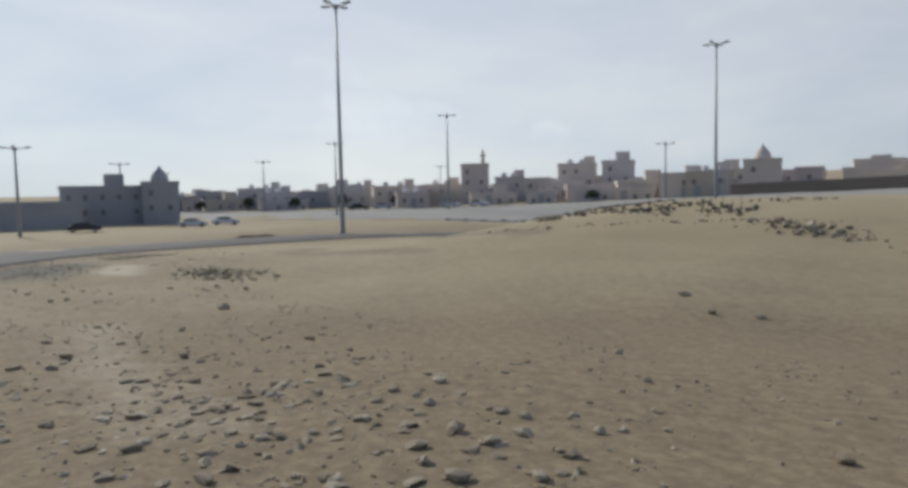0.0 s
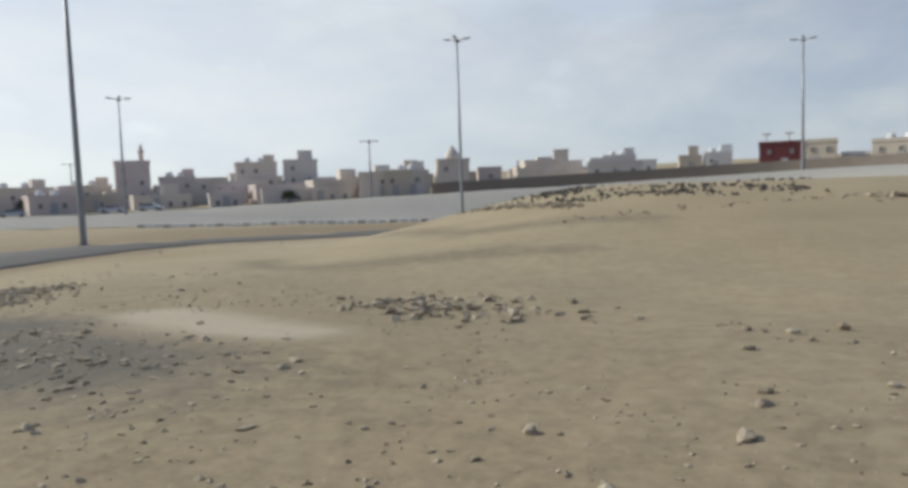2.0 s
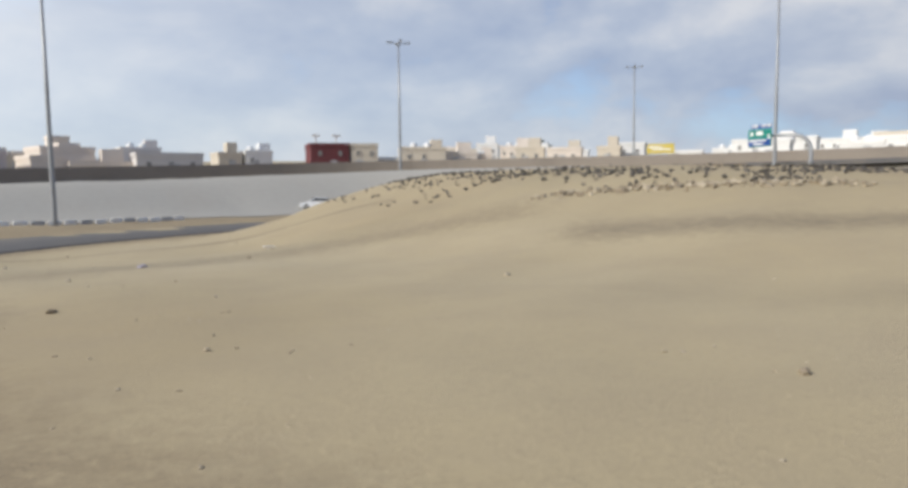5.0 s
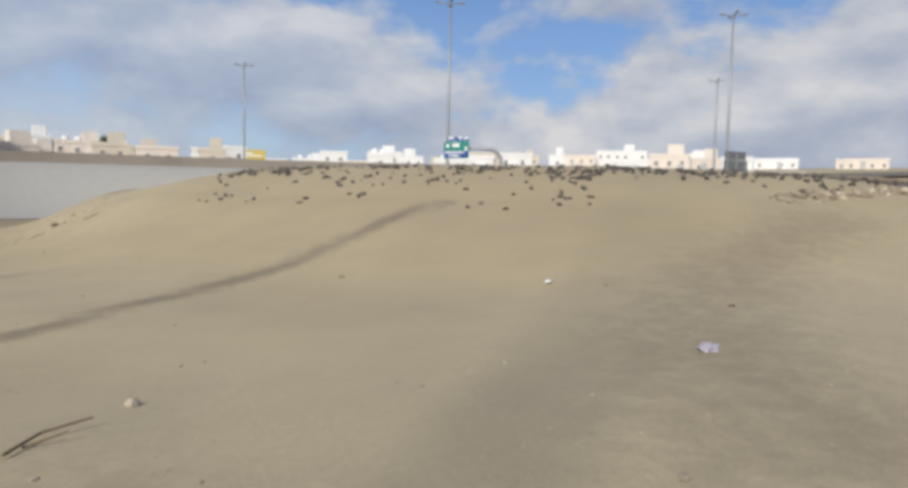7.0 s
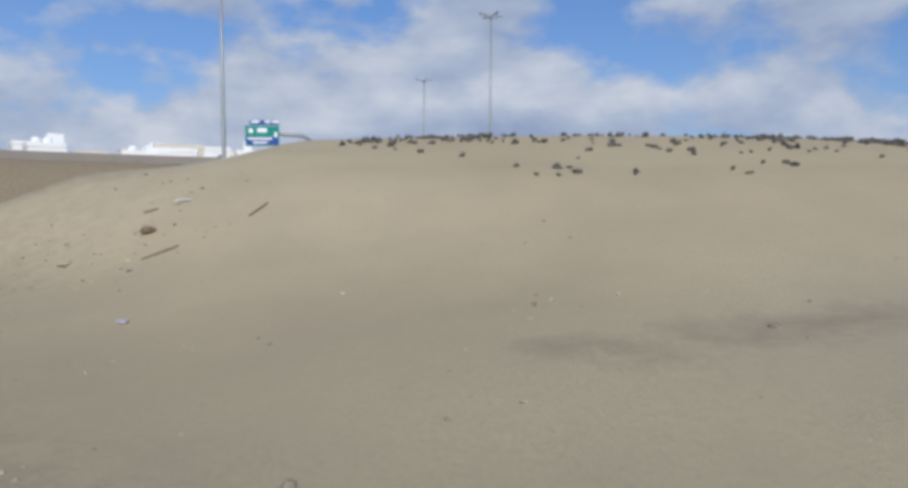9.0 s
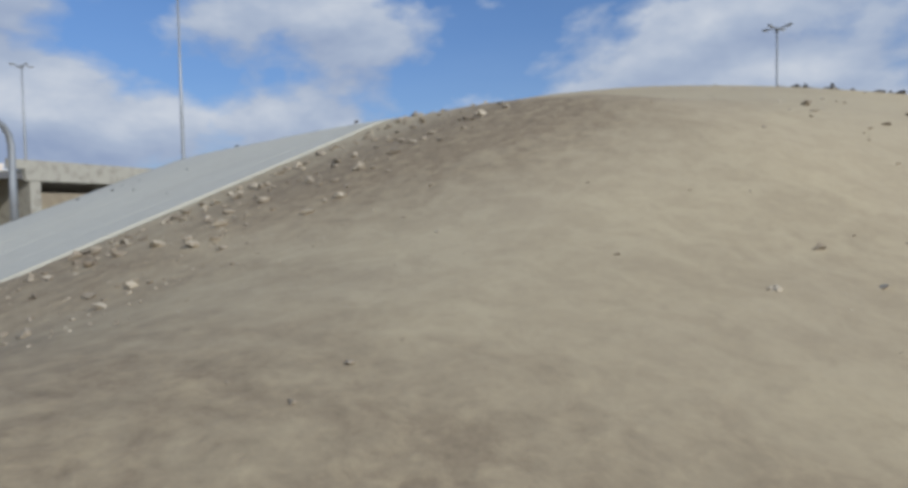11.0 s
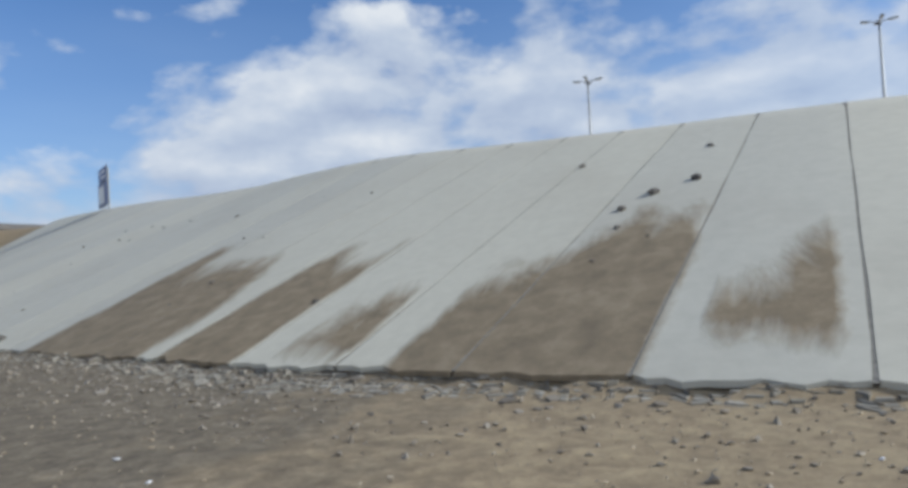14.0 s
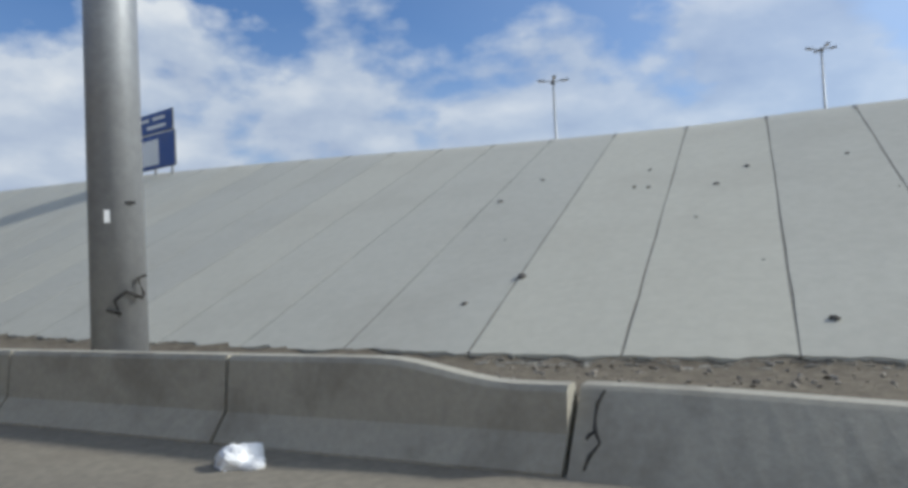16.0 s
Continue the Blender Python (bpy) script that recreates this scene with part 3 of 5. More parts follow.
for first, last in zip(marks, marks[1:]):
    a, b = first + 0.006, last - 0.006
    verts, dirt, thick = [], [], 0.07
    cols, rows = 12, 16
    sag = [0.09 * noise.noise((r * 0.9, 0, 7)) + 0.10 * noise.noise((r * 4.3, 2, 7)) + 0.02 for r in np.linspace(a, b, cols + 1)]
    edge_a, edge_b = roll.uniform(0, 9), roll.uniform(0, 9)
    for lift in (0.0, thick):
        for u in range(cols + 1):
            for v in range(rows + 1):
                r = a + (b - a) * u / cols
                up = sag[u] * (1 - v / rows) ** 4 + (bank_length(r) + 0.2) * v / rows
                if u == 0:
                    r += 0.008 + 0.016 * noise.noise((up * 3.1, edge_a, 0))
                if u == cols:
                    r -= 0.008 + 0.016 * noise.noise((up * 3.1, edge_b, 0))
                drop = 0.05 if v == rows else 0.0
                dirt.append(earth_cover(r, up))
                verts.append(bank_point(r, up, (lift if lift else 0.02 * (v == 0)) - drop + 0.003 * noise.noise((r, up, 2))))
    w, n, faces = rows + 1, (cols + 1) * (rows + 1), []
    for u in range(cols):
        for v in range(rows):
            k = u * w + v
            faces += [(n + k, n + k + 1, n + k + w + 1, n + k + w)]
        faces += [(u * w, n + u * w, n + u * w + w, u * w + w)]
    for v in range(rows):
        k = cols * w + v
        faces += [(v, v + 1, n + v + 1, n + v), (k, n + k, n + k + 1, k + 1)]
    panel = mesh_object("panel", verts, faces, CONCRETE, bank)
    layer = panel.data.attributes.new("dirt", "FLOAT", "POINT")
    layer.data.foreach_set("value", np.array(dirt, np.float32))
for mark in marks[1:-1]:
    strip = []
    for v in range(25):
        up = bank_length(mark) * (0.004 + 0.996 * v / 24)
        strip += [bank_point(mark - 0.03, up, 0.066), bank_point(mark + 0.03, up, 0.066)]
    mesh_object("joint", strip, [(2 * v, 2 * v + 2, 2 * v + 3, 2 * v + 1) for v in range(24)], JOINT, bank)

# ---------------------------------------------------------------- lamps and signs


def street_lamp(m, height, label, group="tall street lamps"):
    lamp = thing("street_lamp", m, label, "street lamp", group)
    bm = bmesh.new()
    tube(bm, [(0, 0, -0.3), (0, 0, 0.5), (0, 0, height * 0.5), (0, 0, height)], [0.24, 0.23, 0.17, 0.10], 12)
    part("pole", bm, STEEL, lamp, flat=False)
    part("base_plate", boxed((0.7, 0.7, 0.06), Matrix.Translation((0, 0, 0.06)), 0.01), STEEL, lamp)
    part("collar", tube(bmesh.new(), [(0, 0, height - 0.2), (0, 0, height + 0.25)], [0.2, 0.2], 10), LAMP_GREY, lamp)
    for k in range(4):
        m = Matrix.Rotation(k * math.pi / 2, 4, "Z")
        arm = tube(bmesh.new(), [m @ Vector(p) for p in ((0, 0, height), (0.55, 0, height + 0.18), (1.05, 0, height + 0.24))], [0.07, 0.06, 0.05], 8)
        part("arm", arm, STEEL, lamp)
        head = boxed((0.9, 0.36, 0.16), m @ Matrix.Translation((1.3, 0, height + 0.26)) @ Matrix.Rotation(-0.12, 4, "Y"), 0.05)
        ob = part("lamp_head", head, LAMP_GREY, lamp)
        part("lens", boxed((0.55, 0.26, 0.05), m @ Matrix.Translation((1.3, 0, height + 0.165)) @ Matrix.Rotation(-0.12, 4, "Y"), 0.01), LENS, ob)
    return lamp


first_lamp = None
for x, y, top, turn in ((-64.4, 32.8, 20.0, 30), (-60.4, 82.6, 20.1, 15), (-114, 73.5, 16.6, 60), (-91.5, 107.3, 10.3, 40), (-21.4, 113.9, 20.6, 0), (32.8, 136.2, 23.1, -30),
                        (35.9, 50.8, 22.8, -60), (14.3, 78.8, 22.6, -50), (-1.6, -3.0, 18.2, 0), (-31.7, -4.4, 20.3, 0), (-100, 4.7, 8.4, 85), (-139.6, 19.4, 8.5, 85),
                        (-188, 33, 8.6, 80), (-164, 52, 10.4, 75), (-131, 57.5, 12.3, 70), (81, 61.6, 22.3, -70), (-182, 110, 10.5, 60)):
    z = lay(x, y)
    street_lamp(pose(x, y, z, 0, 0, turn), top - z, "tall grey steel street lamp with four short arms")


def bars(parent, width, rows, material, y):
    """Plain bars in place of writing that cannot be read; rows: x, z, length, height."""
    for x, z, length, tall in rows:
        part("marking", boxed((length, 0.012, tall), Matrix.Translation((x, y, z))), material, parent)


def cantilever_sign():
    """Green and blue direction sign on a bent post."""
    x, y, z = 9.05, 68.5, lay(9.05, 68.5)
    sign = thing("road_sign", Matrix.Translation((x, y, z)), "green and blue direction sign on a bent grey steel post", "road sign")
    up = 3.7 - z
    pts = [(0, 0, -0.3), (0, 0, up * 0.6), (0, 0, up - 0.4)] + [(-0.9 * (1 - math.cos(a)), 1.2 * (1 - math.cos(a)), up - 0.4 + 1.6 * math.sin(a)) for a in (0.4, 0.8, 1.2, 1.5)]
    pts += [(-1.7, 3.0, up + 1.25), (-2.3, 4.9, up + 1.25)]
    part("post", tube(bmesh.new(), pts, [0.24, 0.225, 0.21, 0.2, 0.19, 0.18, 0.17, 0.15, 0.13], 16), STEEL, sign, flat=False)
    part("base_plate", boxed((0.8, 0.8, 0.06), Matrix.Translation((0, 0, 0.05)), 0.01), STEEL, sign)
    front = Matrix.Rotation(radians(30), 4, "Z")
    part("sticker", boxed((0.16, 0.012, 0.11), front @ Matrix.Translation((0.02, 0.218, 1.68))), PLASTIC, sign, "small white sticker")
    part("marking", boxed((0.15, 0.012, 0.02), front @ Matrix.Translation((-0.08, 0.216, 1.80))), DARK, sign)
    part("band", tube(bmesh.new(), [(0, 0, 1.22), (0, 0, 1.26)], [0.234, 0.234], 16), BACK, sign)
    cable = [front @ Vector((0.10 - 0.045 * k - 0.07 * math.sin(k * 1.5), 0.235 - 0.02 * (k > 5), 0.80 + 0.04 * k + 0.07 * math.cos(k * 1.7))) for k in range(9)]
    part("cable", tube(bmesh.new(), cable, [0.015] * 9, 6), DARK, sign, "loose black cable end")
    face = Matrix.Translation((6.6 - x, 72.75 - y, 0)) @ Matrix.Rotation(radians(-86), 4, "Z")
    board = part("board", boxed((3.0, 0.08, 1.8), face @ Matrix.Translation((0, 0, 4.75 - z)), 0.01), GREEN, sign)
    part("top_board", boxed((2.6, 0.08, 0.42), face @ Matrix.Translation((0.2, 0, 5.93 - z)), 0.01), BLUE, sign)
    part("blue_field", boxed((2.9, 0.02, 0.72), face @ Matrix.Translation((-0.02, -0.05, 4.3 - z))), BLUE, board)
    for u, v, a, b in ((-1.0, 5.4, 0.35, 0.4), (0.0, 5.45, 0.85, 0.38), (1.2, 5.05, 0.25, 0.45), (-0.2, 4.7, 2.2, 0.16), (-0.2, 4.35, 1.3, 0.16), (-0.6, 6.2, 0.7, 0.2), (0.5, 6.2, 0.5, 0.2), (1.2, 6.2, 0.6, 0.2)):
        part("marking", boxed((a, 0.012, b), face @ Matrix.Translation((u, -0.068, v - 0.2 - z))), WHITE, board)


def blue_sign():
    """Two-panel blue sign on three posts, seen from behind and from the front."""
    x, y = 19.7, 46.8
    z = lay(x, y)
    sign = thing("road_sign", pose(x, y, z, 0, 0, 147), "blue and white road sign with bare metal back on steel posts", "road sign")
    h = 5.0 - z
    for u in (-1.25, 0.0, 1.25):
        part("post", tube(bmesh.new(), [(u, 0.08, -0.3), (u, 0.08, h - 0.2)], [0.06, 0.06], 8), STEEL, sign)
    low = part("board", boxed((3.3, 0.06, 1.45), Matrix.Translation((0, 0, h - 1.62)), 0.01), BACK, sign)
    top = part("board", boxed((2.9, 0.06, 0.86), Matrix.Translation((0.1, 0, h - 0.43)), 0.01), BACK, sign)
    part("facing", boxed((2.8, 0.012, 0.80), Matrix.Translation((0.1, -0.038, h - 0.43))), BLUE, top)
    part("facing", boxed((3.2, 0.012, 1.38), Matrix.Translation((0, -0.038, h - 1.62))), BLUE, low)
    part("field", boxed((1.85, 0.012, 1.05), Matrix.Translation((-0.45, -0.052, h - 1.65))), WHITE, low)
    for u, v, a in ((-0.75, -0.27, 0.75), (0.35, -0.27, 0.9), (0.15, -0.6, 1.4)):
        part("marking", boxed((a, 0.012, 0.13), Matrix.Translation((u + 0.2, -0.052, h + v))), WHITE, top)


def yellow_board():
    x, y = 57.5, 162.7
    z = lay(x, y)
    sign = thing("billboard", pose(x, y, z, 0, 0, -41), "wide yellow billboard on steel legs", "billboard")
    for u in (-2.6, 0, 2.6):
        part("leg", tube(bmesh.new(), [(u, 0.2, -0.2), (u, 0.2, 9.4 - z)], [0.12, 0.12], 8), STEEL, sign)
    board = part("board", boxed((7.2, 0.3, 2.4), Matrix.Translation((0, 0, 8.6 - z)), 0.03), YELLOW, sign)
    for u, v, a in ((-1.0, 9.0, 3.4), (0.4, 8.4, 4.6)):
        part("marking", boxed((a, 0.02, 0.35), Matrix.Translation((u, -0.165, v - z))), WHITE, board)


cantilever_sign()
blue_sign()
yellow_board()

# ---------------------------------------------------------------- concrete barriers


def barrier(run, length, h0, h1, i):
    """One cast piece of the roadside barrier; its top runs from h0 to h1."""
    x, y, z, rx, ry = LOOP.spot(run, 3.42)
    a, b = LOOP.spot(run - length / 2, 3.42)[:2], LOOP.spot(run + length / 2, 3.42)[:2]
    x, y, z = (a[0] + b[0]) / 2, (a[1] + b[1]) / 2, z - 0.01
    length = math.dist(a, b) - 0.03
    m = Matrix.Translation((x, y, z)) @ Matrix.Rotation(math.atan2(rx, -ry), 4, "Z")
    bm = bmesh.new()
    rings = []
    steps = 16 if i < 1 else 1
    for k in range(steps + 1):
        u = k / steps
        w = min(1, max(0, (u - 0.12) / 0.38)) if i == 0 else u
        h = h0 + (h1 - h0) * (w * w * (3 - 2 * w))
        prof = [(0.24, 0), (0.24, 0.06), (0.11, 0.22), (0.08, h - 0.03), (0.055, h), (-0.055, h), (-0.08, h - 0.03), (-0.11, 0.22), (-0.24, 0.06), (-0.24, 0)]
        if max(h0, h1) < 0.45:
            f = 0.26 + 0.055 * (-i - u)
            prof = [(f, 0), (f, 0.035), (-0.05, h - 0.02), (-0.075, h), (-0.20, h), (-0.22, h - 0.02), (-0.24, 0.04), (-0.24, 0), (-0.1, 0), (0.1, 0)]
        rings.append([bm.verts.new((-length / 2 + length * u, w, v)) for w, v in prof])
    for r, s in zip(rings, rings[1:]):
        for k in range(10):
            bm.faces.new((r[k], r[(k + 1) % 10], s[(k + 1) % 10], s[k]))
    bm.faces.new(rings[0])
    bm.faces.new(rings[-1][::-1])
    bmesh.ops.recalc_face_normals(bm, faces=bm.faces)
    ob = part("concrete_barrier", bm, CAST, None)
    ob.matrix_world = m
    return ob


barrier_start = run_at(5.38, 71.16)
for i in range(-5, 9):
    run = barrier_start + (i + 0.5) * 2.28
    h0, h1 = {0: (0.45, 0.57), -1: (0.36, 0.43), -2: (0.32, 0.36), -3: (0.27, 0.32), -4: (0.22, 0.27), -5: (0.17, 0.22)}.get(i, (0.57, 0.57))
    words = {-1: "low grey concrete kerb wall piece, cracked at its joint", 0: "grey concrete barrier piece rising in a taper"}.get(
        i, "grey concrete roadside barrier piece with scuffs" if i > 0 else "low grey concrete kerb wall piece with sloped face")
    piece = tagged(barrier(run, 2.28, h0, h1, i), words, "barrier", "roadside barrier pieces")
    if i == -1:
        for k, jag in enumerate(((1.04, 0.41, 1.07, 0.29), (1.07, 0.29, 1.03, 0.19), (1.03, 0.19, 1.09, 0.08), (1.05, 0.24, 1.1, 0.2))):
            x0, z0, x1, z1 = jag
            deep = [0.26 - 0.31 * max(0, min(1, (z - 0.035) / 0.375)) for z in (z0, z1)]
            part("crack", tube(bmesh.new(), [(x0, deep[0], z0), ((x0 + x1) / 2 + 0.012, (deep[0] + deep[1]) / 2, (z0 + z1) / 2), (x1, deep[1], z1)], [0.006, 0.011, 0.006], 6), DARK, piece)

# ---------------------------------------------------------------- the town


def paint(name, colour):
    return make_plain(name, colour, 0.06, 0.4, 0.9, dirt=tuple(c * 0.62 for c in colour), dirt_amount=0.4)


# wall colours are lifted paler, with the distance haze mixed into them
PAINTS = {n: paint(n + "_render", c) for n, c in {"tan": (0.70, 0.63, 0.56), "pink": (0.68, 0.59, 0.55), "grey": (0.42, 0.425, 0.435), "cream": (0.60, 0.54, 0.45),
          "white": (0.74, 0.74, 0.73), "red": (0.15, 0.05, 0.055), "dusk": (0.62, 0.59, 0.57)}.items()}
WORDS = {"tan": "sandy tan", "pink": "dusty pink", "grey": "dark grey", "cream": "pale cream", "white": "plain white", "red": "dark red", "dusk": "brownish grey"}

WINDOW_FRAMES = {}
for colour in PAINTS:
    frame_bm = bmesh.new()
    for sx, sz, px, pz in ((1.0, 0.1, 0, 0.56), (1.0, 0.1, 0, -0.56), (0.1, 1.05, 0.46, 0), (0.1, 1.05, -0.46, 0)):
        box(frame_bm, (sx, 0.14, sz), Matrix.Translation((px, 0, pz)))
    WINDOW_FRAMES[colour] = bpy.data.meshes.new("window")
    frame_bm.to_mesh(WINDOW_FRAMES[colour])
    frame_bm.free()
    WINDOW_FRAMES[colour].materials.append(PAINTS[colour])
pane_bm = boxed((0.85, 0.06, 1.02), Matrix())
WINDOW_PANE = bpy.data.meshes.new("pane")
pane_bm.to_mesh(WINDOW_PANE)
WINDOW_PANE.materials.append(PALE_GLASS)
houses = random.Random(11)


def house(x, y, turn, w, top, colour, d=9.0, extra="", windows=True):
    """A flat-roofed house that faces its local -y; extra: a stair tower, dome, tanks or masts on the roof."""
    z = lay(x, y) - 0.4
    m = pose(x, y, z, 0, 0, turn)
    h = top - z
    ob = thing("house", m, f"{WORDS[colour]} flat-roofed rendered house" + {"": "", "tower": " with a stair tower", "dome": " with a small dome", "tanks": " with roof tanks", "masts": " with two roof masts",
               "minaret": " beside a slim minaret"}[extra], "house", "houses of the town")
    c = PAINTS[colour]
    part("wall", boxed((w, d, h), Matrix.Translation((0, d / 2, h / 2)), 0.04), c, ob)
    rim = bmesh.new()
    for sx, sy, px, py in ((w + 0.2, 0.25, 0, 0), (w + 0.2, 0.25, 0, d), (0.25, d, -w / 2, d / 2), (0.25, d, w / 2, d / 2)):
        box(rim, (sx, sy, 0.7), Matrix.Translation((px, py, h + 0.2)))
    part("parapet", rim, c, ob)
    if windows and w > 3.5:
        floors = max(1, int((h - 1.2) / 2.6))
        bays = max(1, int(w / 2.6))
        for f in range(floors):
            for b in range(bays):
                if houses.random() < 0.16:
                    continue
                px, pz = -w / 2 + w * (b + 0.5) / bays + houses.uniform(-0.15, 0.15), h - 1.5 - f * 2.6
                win = new("window", WINDOW_FRAMES[colour])
                win.parent, win.matrix_basis = ob, Matrix.Translation((px, -0.05, pz)) @ Matrix.Diagonal((0.9, 1, 0.95, 1))
                glass = new("pane", WINDOW_PANE)
                glass.parent = win
        door = part("door", boxed((1.3, 0.1, 2.2), Matrix.Translation((houses.uniform(-0.3, 0.3) * w, -0.04, 1.5)), 0.02), PAINTS["grey"], ob)
    if extra == "tower":
        part("stair_tower", boxed((min(3.2, w * 0.45), 3.2, 2.6), Matrix.Translation((w * 0.15, 3, h + 1.3)), 0.05), c, ob)
    if extra == "dome":
        bm = bmesh.new()
        tube(bm, [(0, 2.4, h + v) for v in (0, 1.0, 1.6, 2.2, 2.8, 3.4)], [1.5, 1.5, 1.35, 0.95, 0.4, 0.05], 14)
        part("dome", bm, c, ob, flat=False)
    if extra == "tanks":
        for u in (-0.2, 0.12):
            part("water_tank", tube(bmesh.new(), [(w * u, 3, h), (w * u, 3, h + 0.2), (w * u, 3, h + 1.3), (w * u, 3, h + 1.6)], [0.7, 0.75, 0.75, 0.25], 12), PAINTS["white"], ob, flat=False)
        part("stair_head", boxed((2.4, 2.8, 2.2), Matrix.Translation((w * 0.33, 4, h + 1.1)), 0.04), c, ob)
    if extra == "masts":
        for u in (-0.33, 0.2):
            bm = tube(bmesh.new(), [(w * u, 1.5, h), (w * u, 1.5, h + 2.0)], [0.16, 0.12], 8)
            box(bm, (1.6, 0.5, 0.35), Matrix.Translation((w * u, 1.5, h + 2.1)))
            part("mast", bm, PAINTS["dusk"], ob)
    if extra == "minaret":
        bm = bmesh.new()
        tube(bm, [(w * 0.3, 4, h + v) for v in (0, 2.4, 2.45, 2.9, 2.95, 3.8, 4.3)], [0.5, 0.45, 0.7, 0.7, 0.35, 0.3, 0.02], 10)
        part("minaret", bm, c, ob, flat=False)
    return ob


# west: grey blocks near the far road
house(-134.6, 16.0, 87, 13.0, 4.2, "grey", 10, "tower")
house(-131, 25.0, 85, 6.0, 4.8, "grey", 7, "dome")
house(-126, 4.5, 90, 16, 1.6, "grey", 6, windows=False)
house(-200, 47, 79, 7.5, 4.0, "grey", 8)
house(-180, 59.0, 75, 9.0, 3.2, "dusk", 8, "tanks")
house(-176, 68.0, 71, 8.0, 3.0, "grey", 8)
house(-170, 76.0, 68, 10.0, 2.8, "dusk", 8, "tower")
house(-166, 88.0, 64, 9.0, 2.4, "grey", 8)
house(-206, 35.0, 80, 9.5, 3.0, "grey", 8)
house(-190, 58.0, 74, 12.0, 4.4, "dusk", 9, "tanks")
house(-185, 78.0, 68, 11.0, 4.4, "dusk", 9, "tower")
house(-160, 97.0, 60, 8.0, 3.4, "dusk", 8)
# north-west: the dense rows
house(-153.6, 94.5, 58, 9.2, 4.3, "tan", 9, "tanks")
house(-144.5, 98.6, 55, 6.6, 9.0, "pink", 8, "minaret")
house(-139.5, 105.5, 52, 7.0, 5.6, "pink", 8, "tanks")
house(-135.0, 110.5, 50, 6.6, 5.2, "tan", 8)
house(-128.8, 117.7, 46, 8.9, 8.4, "tan", 9, "tanks")
house(-122.0, 124.5, 43, 7.3, 8.8, "dusk", 9, "tower")
house(-116.0, 127.0, 42, 6.0, 4.6, "tan", 8)
house(-112.0, 118.0, 41, 9.0, 2.6, "dusk", 7)
house(-104.0, 112.0, 38, 8.0, 2.2, "tan", 7)
house(-95.5, 114.5, 36, 6.0, 4.8, "tan", 9)
house(-90.1, 118.2, 35, 6.5, 5.0, "dusk", 9, "tanks")
house(-82.7, 123.1, 32, 6.3, 6.9, "tan", 8, "dome")
house(-78.3, 130.8, 29, 4.6, 5.2, "pink", 8)
house(-104.0, 140.0, 38, 9.0, 6.0, "tan", 8, "tower")
house(-96.0, 148.0, 34, 7.0, 5.4, "pink", 8)
# north: behind the boundary wall
house(-86.6, 166.5, 25, 5.0, 5.6, "dusk", 8, "tower")
house(-81.7, 169.8, 24, 6.5, 7.0, "tan", 8)
house(-77.1, 171.8, 22, 3.7, 10.2, "tan", 4, "", False)
house(-70.0, 172.0, 19, 5.0, 5.6, "white", 8)
house(-62.0, 170.8, 17, 7.7, 8.0, "dusk", 8, "tanks")
house(-55.0, 162.4, 16, 6.8, 6.2, "white", 7)
house(-44.6, 165.1, 12, 4.8, 6.8, "cream", 8, "tower")
house(-38.8, 166.0, 11, 5.6, 7.2, "white", 8, "tanks")
house(-25.9, 152.8, 0, 7.6, 8.1, "red", 9, "masts")
house(-19.0, 152.9, -2, 5.5, 8.1, "cream", 9)
house(-13.0, 158.0, -5, 4.5, 5.6, "white", 8)
house(-5.6, 156.0, -9, 9.4, 7.7, "cream", 9, "tanks")
house(3.9, 160.0, -12, 7.5, 7.0, "tan", 9, "tower")
house(13.0, 172.0, -18, 6.0, 7.0, "tan", 8, "tanks")
house(21.0, 187.5, -24, 5.9, 10.5, "white", 9, "tower")
house(27.7, 184.6, -26, 7.8, 9.8, "tan", 9, "tanks")
house(43.0, 182.3, -31, 7.0, 9.2, "cream", 9, "tower")
# east: white sheds and houses beyond the highway
house(72.0, 172.0, -42, 9.0, 8.2, "white", 7)
house(86.0, 172.0, -45, 8.0, 9.0, "white", 8, "tanks")
house(96.0, 162.0, -50, 7.0, 8.8, "tan", 8)
house(104.7, 152.0, -54, 11.3, 10.6, "white", 8, "tower")
house(120.0, 148.0, -58, 8.0, 11.0, "cream", 8)
house(138.7, 134.9, -63, 17.3, 12.6, "cream", 9, "tanks")
house(151.0, 118.0, -68, 12.0, 13.2, "tan", 9)
house(162.0, 107.0, -71, 16.0, 15.0, "white", 10, "tower")
house(166.0, 88.0, -76, 14.0, 13.6, "pink", 10)
house(168.0, 62.0, -83, 12.0, 12.4, "white", 9)
house(170.0, 40.0, -90, 13.0, 12.2, "tan", 9)

